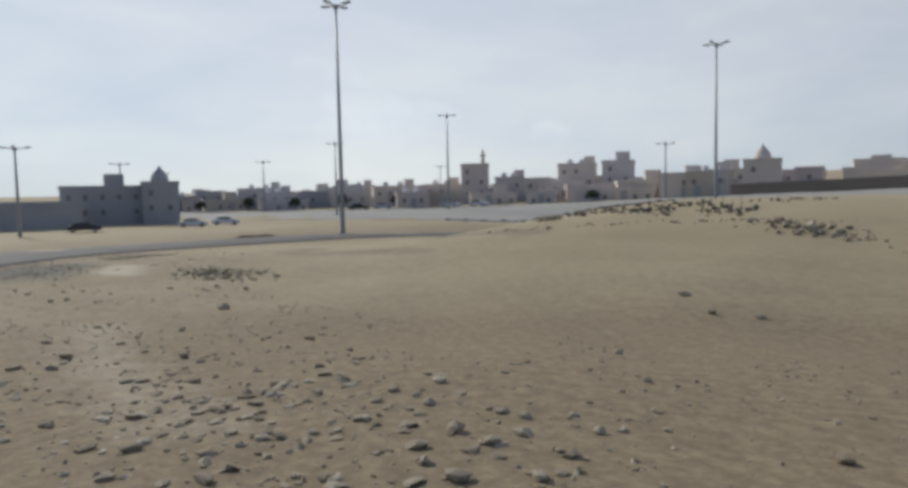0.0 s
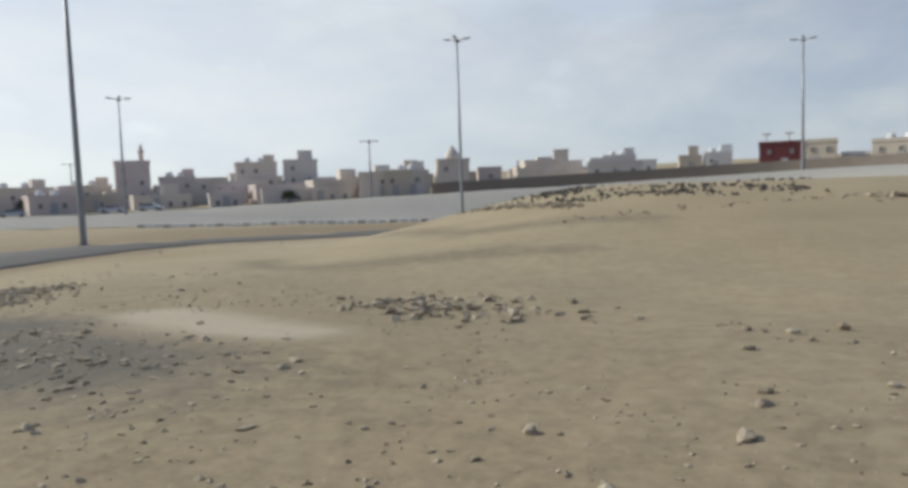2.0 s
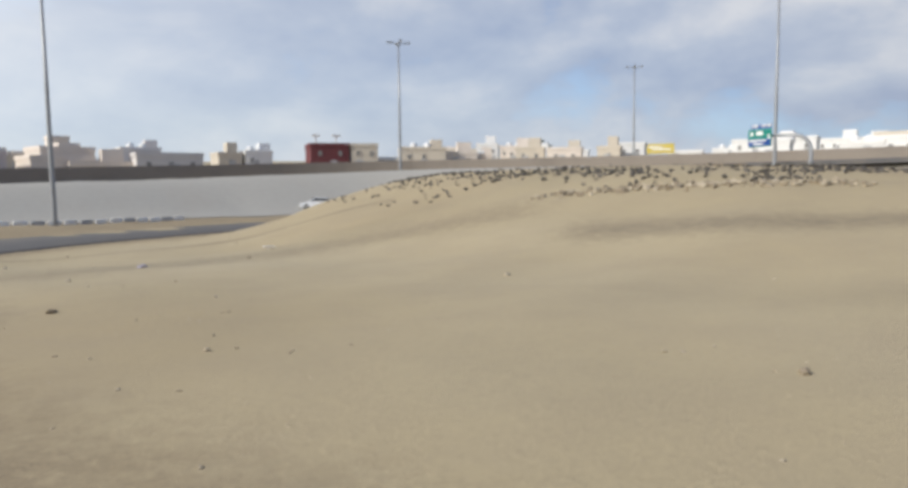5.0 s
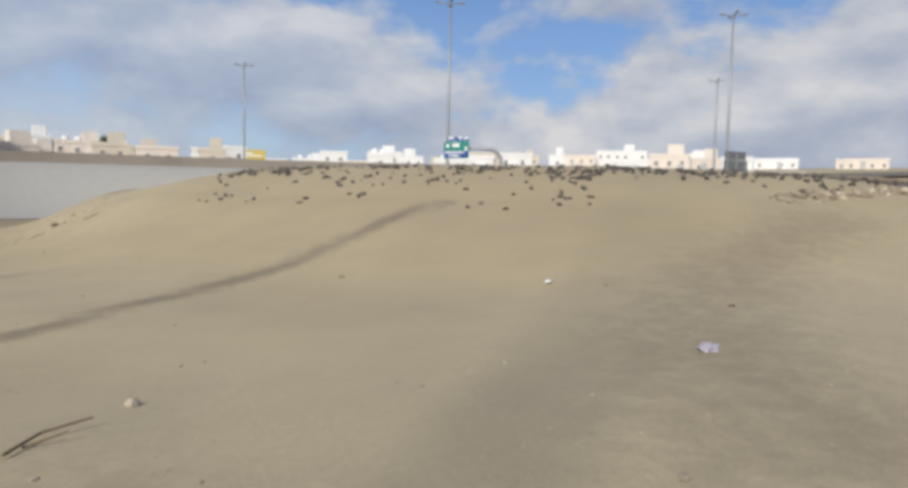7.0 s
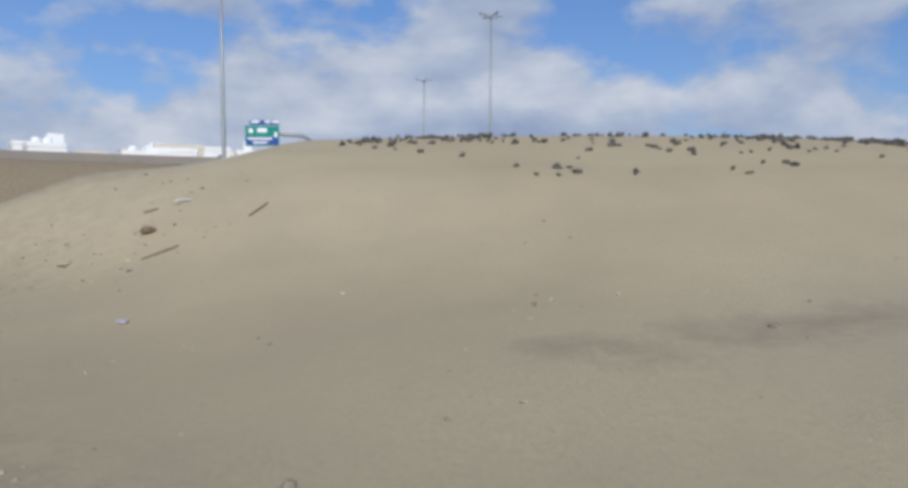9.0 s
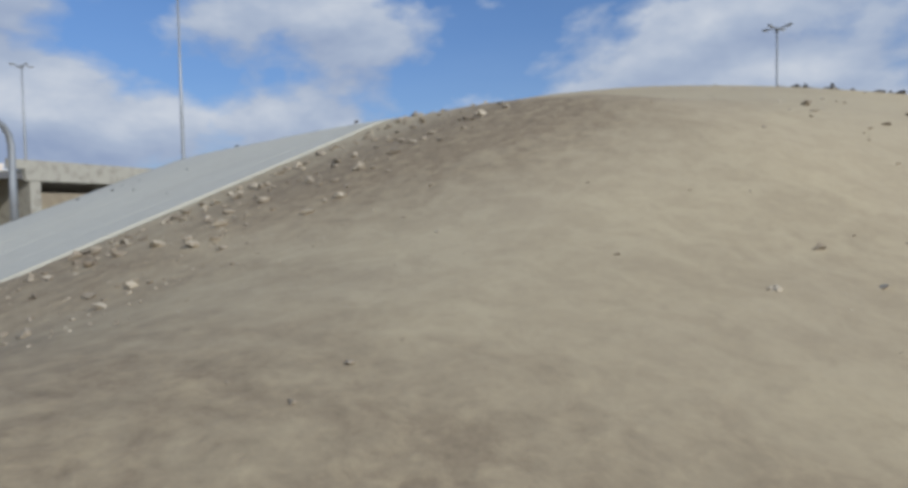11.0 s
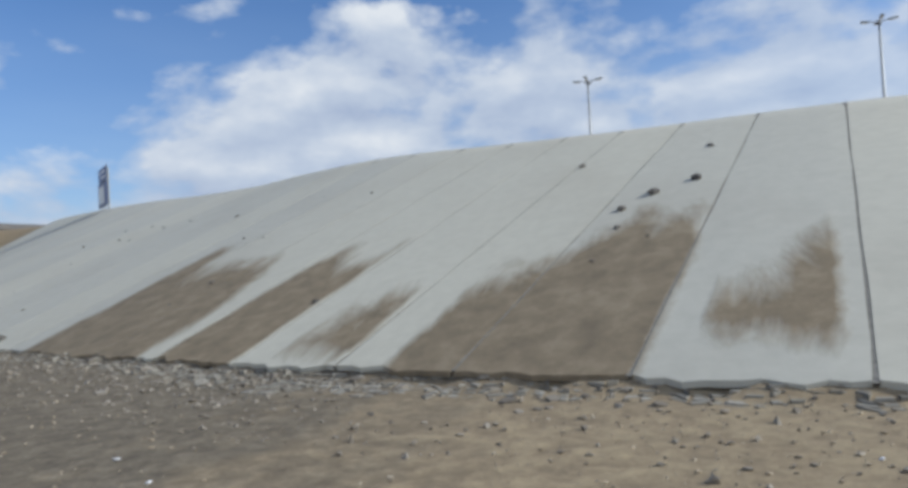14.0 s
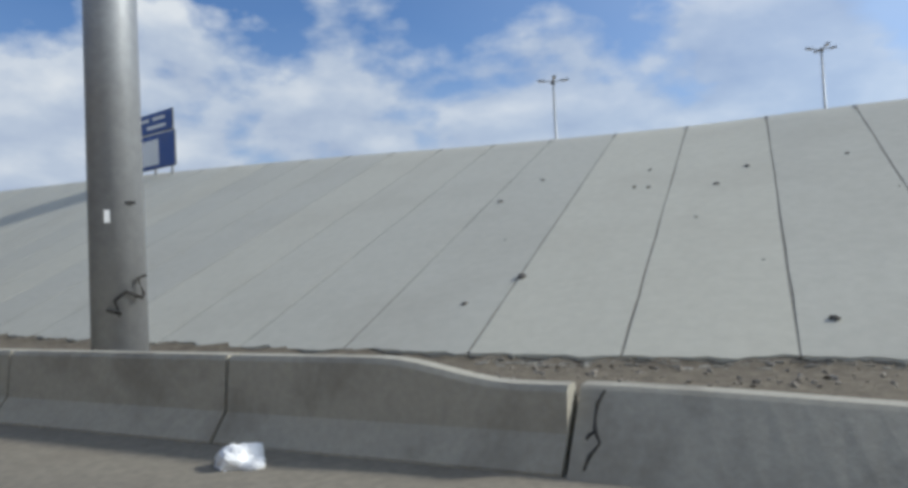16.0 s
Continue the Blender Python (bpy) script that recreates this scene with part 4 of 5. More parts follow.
# the crowded rows behind, small blocks and roofs that overlap
crowd = random.Random(23)
for k in range(70):
    run = crowd.uniform(60, 250)
    x, y, z, rx, ry = HIGH.spot(run, -crowd.uniform(13, 60))
    house(x, y, math.degrees(math.atan2(y - 20, x + 15)) - 90 + crowd.uniform(-8, 8), crowd.uniform(6, 13), lay(x, y) + crowd.uniform(1.9, 3.5) + (1.4 if crowd.random() < 0.15 else 0),
          crowd.choice(("tan", "tan", "pink", "dusk", "cream", "dusk")), crowd.uniform(5, 8), crowd.choice(("", "", "tanks", "tower", "")))
for k in range(30):
    run = crowd.uniform(270, 420)
    x, y, z, rx, ry = HIGH.spot(run, -crowd.uniform(40, 85))
    house(x, y, math.degrees(math.atan2(y - 40, x + 45)) - 90, crowd.uniform(4, 9), lay(x, y) + crowd.uniform(2.4, 4.2),
          crowd.choice(("white", "white", "cream", "tan", "white")), crowd.uniform(5, 8), crowd.choice(("", "", "tanks", "tower", "")))

# boundary wall beyond the highway
wall_rows = [k for k in range(len(HIGH.p)) if HIGH.p[k, 0] > -78 and HIGH.p[k, 1] > 60]
wv, wf = [], []
for k in wall_rows:
    for off, top in ((-11.6, 0), (-11.6, 1), (-12.0, 1), (-12.0, 0)):
        x, y = HIGH.p[k, :2] + HIGH.right[k] * off
        wv.append((x, y, HIGH.p[k, 2] + (2.1 if top else -0.4)))
for r in range(len(wall_rows) - 1):
    for i in range(3):
        wf.append((r * 4 + i, r * 4 + i + 1, r * 4 + i + 5, r * 4 + i + 4))
tagged(mesh_object("wall_north", wv, wf, paint("boundary_wall_render", (0.27, 0.235, 0.20))), "long low grey brown boundary wall along the highway", "wall", kind="structure")

# ---------------------------------------------------------------- trees and shrubs


def tree(x, y, height, spread, seed, label, category="tree"):
    grow = random.Random(seed)
    z = lay(x, y)
    ob = thing(category, pose(x, y, z - 0.05, 0, 0, 0), label, category)
    bm = bmesh.new()
    tube(bm, [(0, 0, -0.2), (0.05, 0, height * 0.25), (0.1, 0.05, height * 0.5)], [0.05 * height, 0.04 * height, 0.025 * height], 8)
    for k in range(6):
        a = k * 1.05 + grow.uniform(-0.3, 0.3)
        tube(bm, [(0.05, 0, height * 0.3), (math.cos(a) * spread * 0.4, math.sin(a) * spread * 0.4, height * grow.uniform(0.5, 0.8))], [0.02 * height, 0.008 * height], 6)
    part("trunk", bm, BARK, ob)
    verts, faces = [], []
    for k in range(900):
        a, e, r = grow.uniform(0, 6.283), grow.uniform(-0.6, 1.4), grow.uniform(0.35, 1.0) ** 0.5 * (0.8 + 0.25 * math.sin(3 * grow.random() + k))
        c = Vector((math.cos(a) * math.cos(e) * spread * r, math.sin(a) * math.cos(e) * spread * r, height * 0.55 + math.sin(e) * height * 0.45 * r))
        s = grow.uniform(0.12, 0.3) * spread / 2.2
        t = Euler((grow.uniform(0, 6), grow.uniform(0, 6), grow.uniform(0, 6))).to_matrix()
        k0 = len(verts)
        verts += [c + t @ Vector(v) * s for v in ((-1, 0, 0), (0, -0.5, 0.1), (1, 0, 0), (0, 0.5, 0.1))]
        faces += [(k0, k0 + 1, k0 + 2, k0 + 3)]
    mesh_object("crown", verts, faces, LEAVES, ob)
    return ob


tree(35.0, 184.5, 6.4, 2.4, 3, "dark green dense tree beside the tan houses")
tree(37.6, 185.6, 5.4, 2.0, 4, "dark green dense tree beside the tan houses")
for k, (x, y, h) in enumerate(((-171, 50, 3.6), (-166, 60, 3.4), (-160, 70, 3.8), (-155, 82, 3.2), (-120, 108, 2.8), (-108, 104, 2.6), (-178, 40, 3.0), (99, 28, 2.6), (108, 24, 2.2), (112, 40, 2.4))):
    tree(x, y, h, 1.7, 20 + k, "dusty green low tree at the town's edge")

# ---------------------------------------------------------------- vehicles


def car(x, y, turn, material, label, z=None):
    """A saloon car: body, cabin, glass, four wheels, lights."""
    m = pose(x, y, lay(x, y) if z is None else z, 0, 0, turn)
    ob = thing("car", m, label, "car", "cars on the far roads")
    bm = bmesh.new()
    prof = [(-2.2, 0.35), (-2.25, 0.75), (-1.5, 0.9), (-0.9, 1.38), (0.35, 1.42), (1.15, 0.95), (2.1, 0.78), (2.25, 0.45), (2.15, 0.28), (-2.1, 0.28)]
    left, right = [bm.verts.new((px, 0.85 - 0.16 * max(0, pz - 0.9), pz)) for px, pz in prof], [bm.verts.new((px, -0.85 + 0.16 * max(0, pz - 0.9), pz)) for px, pz in prof]
    bm.faces.new(left)
    bm.faces.new(right[::-1])
    for k in range(len(prof)):
        bm.faces.new((left[k], right[k], right[(k + 1) % len(prof)], left[(k + 1) % len(prof)]))
    bmesh.ops.recalc_face_normals(bm, faces=bm.faces)
    part("body", bm, material, ob)
    for s in (-1, 1):
        glass = bmesh.new()
        vs = [glass.verts.new(v) for v in ((-1.3, s * 0.845, 0.98), (-0.85, s * 0.80, 1.32), (0.32, s * 0.80, 1.35), (0.95, s * 0.845, 0.98))]
        glass.faces.new(vs if s < 0 else vs[::-1])
        part("side_window", glass, GLASS, ob)
        part("headlight", boxed((0.1, 0.35, 0.14), Matrix.Translation((2.18, s * 0.6, 0.66)), 0.02), LENS, ob)
        for u in (-1.35, 1.4):
            tyre = part("wheel", tube(bmesh.new(), [(u, s * 0.88, 0.32), (u, s * 0.68, 0.32)], [0.32, 0.32], 16), DARK, ob)
            part("rim", tube(bmesh.new(), [(u, s * 0.895, 0.32), (u, s * 0.80, 0.32)], [0.19, 0.19], 12), STEEL, tyre)
    for u, v, t in ((0.78, 1.2, 0.62), (-1.22, 1.16, -0.66)):
        part("windscreen", boxed((0.85, 1.3, 0.02), Matrix.Translation((u, 0, v)) @ Matrix.Rotation(t, 4, "Y")), GLASS, ob)
    return ob


CAR_WHITE = make_plain("white_car_paint", (0.75, 0.76, 0.77), 0.03, 1.0, 0.25, dirt_amount=0.1)
CAR_DARK = make_plain("dark_car_paint", (0.04, 0.045, 0.05), 0.1, 1.0, 0.25, dirt_amount=0.1)
car(-35.4, 98.6, 165, CAR_WHITE, "white saloon car on the lower road")
car(-127.0, 88.5, 30, CAR_WHITE, "white saloon car parked by the far roadside")
car(-131.5, 84.0, 35, CAR_WHITE, "white saloon car parked by the far roadside")
car(-116.0, 27.5, 80, CAR_WHITE, "white saloon car on the western road")
car(-118.0, 33.0, 80, CAR_WHITE, "white saloon car on the western road")
car(-110.0, 12.0, 85, CAR_DARK, "dark saloon car on the western road")
car(-140.0, 66.0, 60, CAR_DARK, "dark saloon car on the western road")
car(-143.0, 73.0, 60, CAR_WHITE, "white saloon car on the western road")

# pale kerb blocks in a row along the foot of the highway's slope
start = float(HIGH.run[int(np.argmin(np.abs(HIGH.p[:, 0] + 112)))])
for k in range(44):
    x, y, _, rx, ry = HIGH.spot(start + 1.3 * k, 25.5)
    ob = part("kerb_block", boxed((1.0, 0.3, 0.42), Matrix(), 0.03), PAINTS["white"] if k % 3 else PAINTS["grey"])
    ob.matrix_world = Matrix.Translation((x, y, lay(x, y) + 0.17)) @ Matrix.Rotation(math.atan2(rx, -ry), 4, "Z")
    tagged(ob, "pale painted concrete kerb block" if k % 3 else "bare grey concrete kerb block", "kerb block", "kerb blocks")

# ---------------------------------------------------------------- the bridge where the highway crosses the lane
gap = np.hypot(HIGH.p[:, None, 0] - LOOP.p[None, :, 0], HIGH.p[:, None, 1] - LOOP.p[None, :, 1])
gap[:, LOOP.run < BANK_FROM] = 1e9
over, under = np.unravel_index(gap.argmin(), gap.shape)
cx, cy, cz = HIGH.p[over]
turn = math.degrees(math.atan2(HIGH.head[over, 1], HIGH.head[over, 0]))
bridge = tagged(new("bridge"), "grey concrete highway bridge over the sunken lane", "bridge", kind="structure")
bridge.matrix_world = pose(cx, cy, cz, 0, 0, turn)
part("deck", boxed((27, 18.6, 1.0), Matrix.Translation((0, 0, -0.46)), 0.04), CAST, bridge)
for s in (-1, 1):
    part("parapet", boxed((30, 0.3, 0.8), Matrix.Translation((0, s * 9.1, 0.42)), 0.03), CAST, bridge)
    part("abutment", boxed((1.0, 18.4, 8.0), Matrix.Translation((s * 12.6, 0, -4.9)), 0.03), CAST, bridge)

# ---------------------------------------------------------------- stones, rubble and litter


def lump(seed, flat, level=1):
    """A broken stone as a mesh of about unit size."""
    bm = bmesh.new()
    bmesh.ops.create_icosphere(bm, subdivisions=level, radius=0.5)
    for v in bm.verts:
        k = 1 + 0.55 * noise.noise(v.co * 2.1 + Vector((seed * 7.3, 0, 0)))
        v.co = Vector((v.co.x * k * 1.15, v.co.y * k * 0.85, max(v.co.z * k * flat, -0.22)))
    me = bpy.data.meshes.new("stone")
    bm.to_mesh(me)
    bm.free()
    return me


STONES = [lump(k, f, 2 if k < 3 else 1) for k, f in enumerate((0.75, 0.6, 0.9, 0.5, 0.7, 0.4))]
for me in STONES:
    me.materials.append(STONE)
DARK_STONES = []
for k, f in enumerate((0.5, 0.7, 0.4)):
    me = lump(50 + k, f)
    me.materials.append(PEBBLE)
    DARK_STONES.append(me)
SLABS = []
for k in range(5):
    bm = bmesh.new()
    cut = random.Random(40 + k)
    ring = [(math.cos(a) * cut.uniform(0.35, 0.6), math.sin(a) * cut.uniform(0.25, 0.5)) for a in (0, 1.1, 2.1, 3.2, 4.2, 5.3)]
    lo, hi = [bm.verts.new((x * 1.05, y * 1.05, -0.08)) for x, y in ring], [bm.verts.new((x, y, 0.10 + cut.uniform(-0.02, 0.03))) for x, y in ring]
    bm.faces.new(hi)
    bm.faces.new(lo[::-1])
    for i in range(6):
        bm.faces.new((lo[i], lo[(i + 1) % 6], hi[(i + 1) % 6], hi[i]))
    me = bpy.data.meshes.new("slab")
    bm.to_mesh(me)
    bm.free()
    me.materials.append(RUBBLE)
    SLABS.append(me)

spread = random.Random(5)


def lone(mesh, name, x, y, size, label, category, group, tilt=0.25, sink=0.12):
    ob = new(name, mesh)
    ob.matrix_world = Matrix.Translation((x, y, float(bed_height(x, y)) + size * (0.22 - sink))) @ Euler((spread.uniform(-tilt, tilt), spread.uniform(-tilt, tilt), spread.uniform(0, 6.28))).to_matrix().to_4x4() @ Matrix.Scale(size, 4)
    return tagged(ob, label, category, group)


def scatter(name, places, material, label, flat=(0.4, 0.9)):
    """Many small stones in one mesh; places: x, y, size."""
    shapes = []
    for k in range(8):
        bm = bmesh.new()
        bmesh.ops.create_icosphere(bm, subdivisions=1, radius=0.5)
        pts = [v.co * (1 + 1.0 * noise.noise(v.co * 2.3 + Vector((k * 5.1, 1, 2)))) for v in bm.verts]
        shapes.append((pts, [tuple(v.index for v in f.verts) for f in bm.faces]))
        bm.free()
    xs, ys = np.array([p[0] for p in places]), np.array([p[1] for p in places])
    zs = bed_height(xs, ys)
    verts, faces = [], []
    for (x, y, s), z in zip(places, zs):
        pts, fs = shapes[spread.randrange(8)]
        a, f = spread.uniform(0, 6.28), spread.uniform(*flat)
        ca, sa, k0 = math.cos(a) * s, math.sin(a) * s, len(verts)
        verts += [(x + 1.3 * ca * p.x - sa * p.y * 0.8, y + 1.3 * sa * p.x + ca * p.y * 0.8, z + s * f * (p.z + 0.28)) for p in pts]
        faces += [tuple(i + k0 for i in q) for q in fs]
    return tagged(mesh_object(name, verts, faces, material), label, "stones", kind="stuff")


def beside(run0, run1, s0, s1, n, big, power=1.6, small=0.03):
    """Places to the right of the lane, thinning out with distance."""
    out = []
    for _ in range(n):
        r, s = spread.uniform(run0, run1), s0 + (s1 - s0) * spread.random() ** power
        x, y = LOOP.spot(r, s)[:2]
        clump = noise.noise((x * 0.35, y * 0.35, 3)) + 0.5 * noise.noise((x * 1.1, y * 1.1, 7))
        if clump > -0.15 + 0.02 * s - 0.2 * spread.random():
            out.append((x, y, small + (big - small) * spread.random() ** 3))
    return out


r0, r3 = run_at(6, 12), run_at(-42, 10.5)
scatter("gravel", beside(r0, r3, 1.5, 10, 11000, 0.065, 1.7, 0.014), STONE, "loose tan gravel and small stones strewn over the sandy verge", (0.3, 0.65))
scatter("gravel", beside(r3, run_at(-57, 46), 1.6, 8, 600, 0.06, 1.6, 0.015), STONE, "sparse small stones on the smooth sand", (0.3, 0.7))
scatter("gravel", beside(run_at(-57, 46), BANK_FROM - 4, 1.6, 14, 650, 0.07, 1.4, 0.015), STONE, "sparse small stones on the smooth sand", (0.3, 0.7))
dark_verge = [(-53.6 + spread.gauss(0, 0.8), 31.4 + spread.gauss(0, 0.9), 0.015 + 0.06 * spread.random() ** 2) for _ in range(260)]
scatter("gravel", [p for p in dark_verge if LOOP.offsets(np.array([p[0]]), np.array([p[1]]))[1][0] > 1.3], STONE, "grey gravel on a dark patch by the road", (0.35, 0.8))
heap = [(x + spread.gauss(0, wide), y + spread.gauss(0, wide * 0.8), 0.02 + 0.095 * spread.random() ** 2) for x, y, wide, n in ((-35.6, 11.8, 0.75, 560), (-34.7, 11.0, 0.6, 200), (-33.75, 10.6, 0.5, 160)) for _ in range(n)]
scatter("stone_heap", heap, STONE, "spread heap of pale broken stones on the sand", (0.35, 0.8))
heap = [(-25.5 + spread.gauss(0, 1.0), 13.2 + spread.gauss(0, 0.8), 0.04 + 0.2 * spread.random() ** 2) for _ in range(230)]
scatter("stone_heap", heap, STONE, "low bank of tan broken stones on the sand", (0.4, 0.8))
shards = [(-28.2 + spread.gauss(0, 1.9), 7.5 + spread.gauss(0, 0.9), 0.02 + 0.14 * spread.random() ** 2.5) for _ in range(340)]
scatter("stone_shards", shards, STONE, "pale flat stone shards lying in dark ashy soil", (0.2, 0.4))
shards = [(x, y, s) for x, y, s in ((-5 + spread.gauss(0, 3.2), 9.0 + spread.gauss(0, 1.3), 0.025 + 0.13 * spread.random() ** 2.5) for _ in range(900)) if LOOP.offsets(np.array([x]), np.array([y]))[1][0] > 1.5]
scatter("stone_shards", shards, STONE, "broken flat stones and clods over the brown verge", (0.25, 0.5))
heap = [(-15.8 + spread.gauss(0, 1.6), 32.0 + spread.gauss(0, 0.6), 0.08 + 0.28 * spread.random() ** 2) for _ in range(110)]
scatter("stone_heap", heap, STONE, "pile of pale rocks and rubble on the rising sand", (0.5, 0.9))
line = [(-36.2 + 7.7 * u + spread.gauss(0, 0.3), 35.8 - 5.6 * u + spread.gauss(0, 0.3), 0.08 + 0.18 * spread.random() ** 2) for u in [spread.random() for _ in range(300)]]
line += [(-27.3 + 12 * u + spread.gauss(0, 0.3), 26.1 + 8.2 * u + spread.gauss(0, 0.4), 0.05 + 0.13 * spread.random() ** 2) for u in [spread.random() for _ in range(80)]]
scatter("stone_line", line, STONE, "line of dark and pale stones across the sand", (0.5, 0.9))

for x, y, s in ((-2.84, 12.32, 0.2), (-4.67, 10.46, 0.2), (-3.55, 10.4, 0.17), (-4.31, 10.56, 0.2), (-3.85, 10.0, 0.22), (-5.5, 10.7, 0.16), (-6.18, 11.18, 0.2), (-7.88, 9.17, 0.19),
                (-10.5, 8.05, 0.28), (-4.1, 11.37, 0.13), (-12.1, 21.4, 0.4), (-10.1, 20.0, 0.3), (-9.4, 20.6, 0.35), (-7.1, 8.9, 0.16), (-6.9, 9.5, 0.16), (-6.5, 10.05, 0.14),
                (-15.1, 11.0, 0.34), (-22.1, 13.0, 0.2), (-20.4, 10.7, 0.2), (-19.2, 9.15, 0.15), (-20.15, 7.4, 0.2), (-20.0, 11.9, 0.2), (-19.45, 12.5, 0.24), (-20.1, 8.6, 0.16),
                (-29.58, 8.5, 0.2), (-28.86, 8.8, 0.18), (-34.3, 12.2, 0.2), (-42.2, 63.1, 0.32), (-48.97, 26.5, 0.22), (-52.3, 34.2, 0.12), (-44.2, 54.2, 0.12), (-41.4, 64.4, 0.12)):
    lone(STONES[3 + spread.randrange(3)], "stone", x, y, s * 0.8, "single tan weathered stone on the sand", "stone", "loose stones", 0.2, 0.08)
for x, y, s in beside(r0, r3, 1.8, 10, 230, 0.17, 1.4, 0.06)[:140]:
    lone(STONES[spread.randrange(6)], "stone", x, y, s, "tan weathered stone lying on the sandy verge", "stone", "loose stones")
for x, y, s in beside(r3, BANK_FROM - 6, 2.2, 14, 90, 0.15, 1.3, 0.05):
    lone(STONES[spread.randrange(6)], "stone", x, y, s, "small weathered stone on smooth sand", "stone", "loose stones")

flank = [(-41.2 + spread.gauss(0, 1.5), 62.6 + spread.gauss(0, 1.6), 0.02 + 0.09 * spread.random() ** 2) for _ in range(170)]
scatter("gravel", flank, STONE, "scattered small stones and crumbs on the sand flank", (0.4, 0.8))
edge_bits = []
for _ in range(900):
    v = spread.random()
    edge_bits.append((-34.5 + 1.9 * v - 0.12 - 2.6 * spread.random() ** 1.6, 72.4 - 6.8 * v, 0.012 + 0.12 * spread.random() ** 5))
scatter("rubble", edge_bits, STONE, "brown stones and broken concrete beside the end of the bank", (0.4, 0.8))
# pigeons and a few stones, as dark lumps, on the sand's flat top and western flank
crown = []
for _ in range(9000):
    x, y = spread.uniform(-43, -20), spread.uniform(32, 59)
    rho = math.hypot((x + 26.8) / (18 if x < -26.8 else 40), (y - 52.4) / (42 if y < 52.4 else 50))
    keep = math.exp(-((rho - 0.45) / 0.09) ** 2) + (0.16 if 0.5 < rho < 0.78 and 40 < y < 57 else 0)
    if spread.random() < keep * 0.32 * (1.6 if noise.noise((x * 0.3, y * 0.3, 9)) > 0.0 else 0.35):
        crown.append((x, y, 0.09 + 0.12 * spread.random()))
scatter("dark_stones", crown, PEBBLE, "scatter of pigeons and a few stones, built as small dark lumps, over the sand crest", (0.6, 1.1))

# broken concrete and stones along the toe of the bank
apron_verts, apron_faces = [], []
shard = random.Random(77)


def crust_corner(i, k):
    """A joint corner of the broken crust: i along the foot, k outwards."""
    r = BANK_FROM + 0.6 + 0.13 * i + 0.06 * noise.noise((i * 1.7, k * 2.3, 11)) * 2
    o = -0.03 + 0.095 * k + 0.045 * noise.noise((i * 1.3, k * 1.9, 21)) * 2
    x, y = LOOP.spot(r, float(toe(r)) - o)[:2]
    return x, y


crust_count = int((run_at(8.0, 73.3) - BANK_FROM) / 0.13)
for i in range(crust_count):
    reach = 2.0 + 4.6 * noise.noise((i * 0.034, 3, 9)) + 2.2 * noise.noise((i * 0.17, 5, 2))
    reach += 4.5 * math.exp(-((BANK_FROM + 0.6 + 0.13 * i - run_at(-9.5, 78)) / 4.5) ** 2)
    for k in range(12):
        if k > reach + shard.uniform(-1.2, 1.2) or shard.random() < 0.10 + 0.04 * k:
            continue
        ring = [crust_corner(i + a, k + b) for a, b in ((0, 0), (1, 0), (1, 1), (0, 1))]
        cx, cy = sum(p[0] for p in ring) / 4, sum(p[1] for p in ring) / 4
        z = float(bed_height(cx, cy))
        shrink, tx, ty, up = shard.uniform(0.62, 0.96), shard.uniform(-0.06, 0.06), shard.uniform(-0.06, 0.06), shard.uniform(-0.002, 0.012)
        k0 = len(apron_verts)
        tops = [((px - cx) * shrink * shard.uniform(0.7, 1.05), (py - cy) * shrink * shard.uniform(0.7, 1.05)) for px, py in ring]
        apron_verts += [(cx + px, cy + py, z + up + px * tx + py * ty) for px, py in tops] + [(cx + px, cy + py, z - 0.05) for px, py in tops]
        apron_faces += [(k0 + 3, k0 + 2, k0 + 1, k0)] + [(k0 + q, k0 + (q + 1) % 4, k0 + 4 + (q + 1) % 4, k0 + 4 + q) for q in range(4)]
tagged(mesh_object("broken_crust", apron_verts, apron_faces, CRUST), "cracked grey cement crust along the foot of the bank", "broken concrete", kind="stuff")
toe_bits = []
for _ in range(5200):
    r = spread.uniform(BANK_FROM - 3, run_at(3, 75.5))
    s = toe(r) - 0.1 - 1.9 * spread.random() ** 1.8
    x, y = LOOP.spot(r, s)[:2]
    if noise.noise((x * 0.5, y * 0.5, 2)) > -0.35 - 0.3 * spread.random():
        toe_bits.append((x, y, 0.008 + 0.05 * spread.random() ** 3))
for _ in range(1300):
    r = spread.uniform(BANK_FROM - 1.5, BANK_FROM + 9)
    x, y = LOOP.spot(r, toe(r) + 0.05 - 0.7 * spread.random() ** 1.3)[:2]
    toe_bits.append((x, y, 0.01 + 0.045 * spread.random() ** 4))
for _ in range(2200):
    r = spread.uniform(run_at(-11, 78), run_at(8, 73))
    x, y = LOOP.spot(r, toe(r) - 0.02 - 1.3 * spread.random())[:2]
    toe_bits.append((x, y, 0.008 + 0.07 * spread.random() ** 5))
scatter("rubble", toe_bits, RUBBLE, "broken grey concrete and stones along the foot of the bank")
scatter("gravel", beside(BANK_FROM - 4, run_at(3, 75.5), 1.6, 5.0, 6500, 0.034, 1.0, 0.008), STONE, "fine gravel in the brown verge soil")
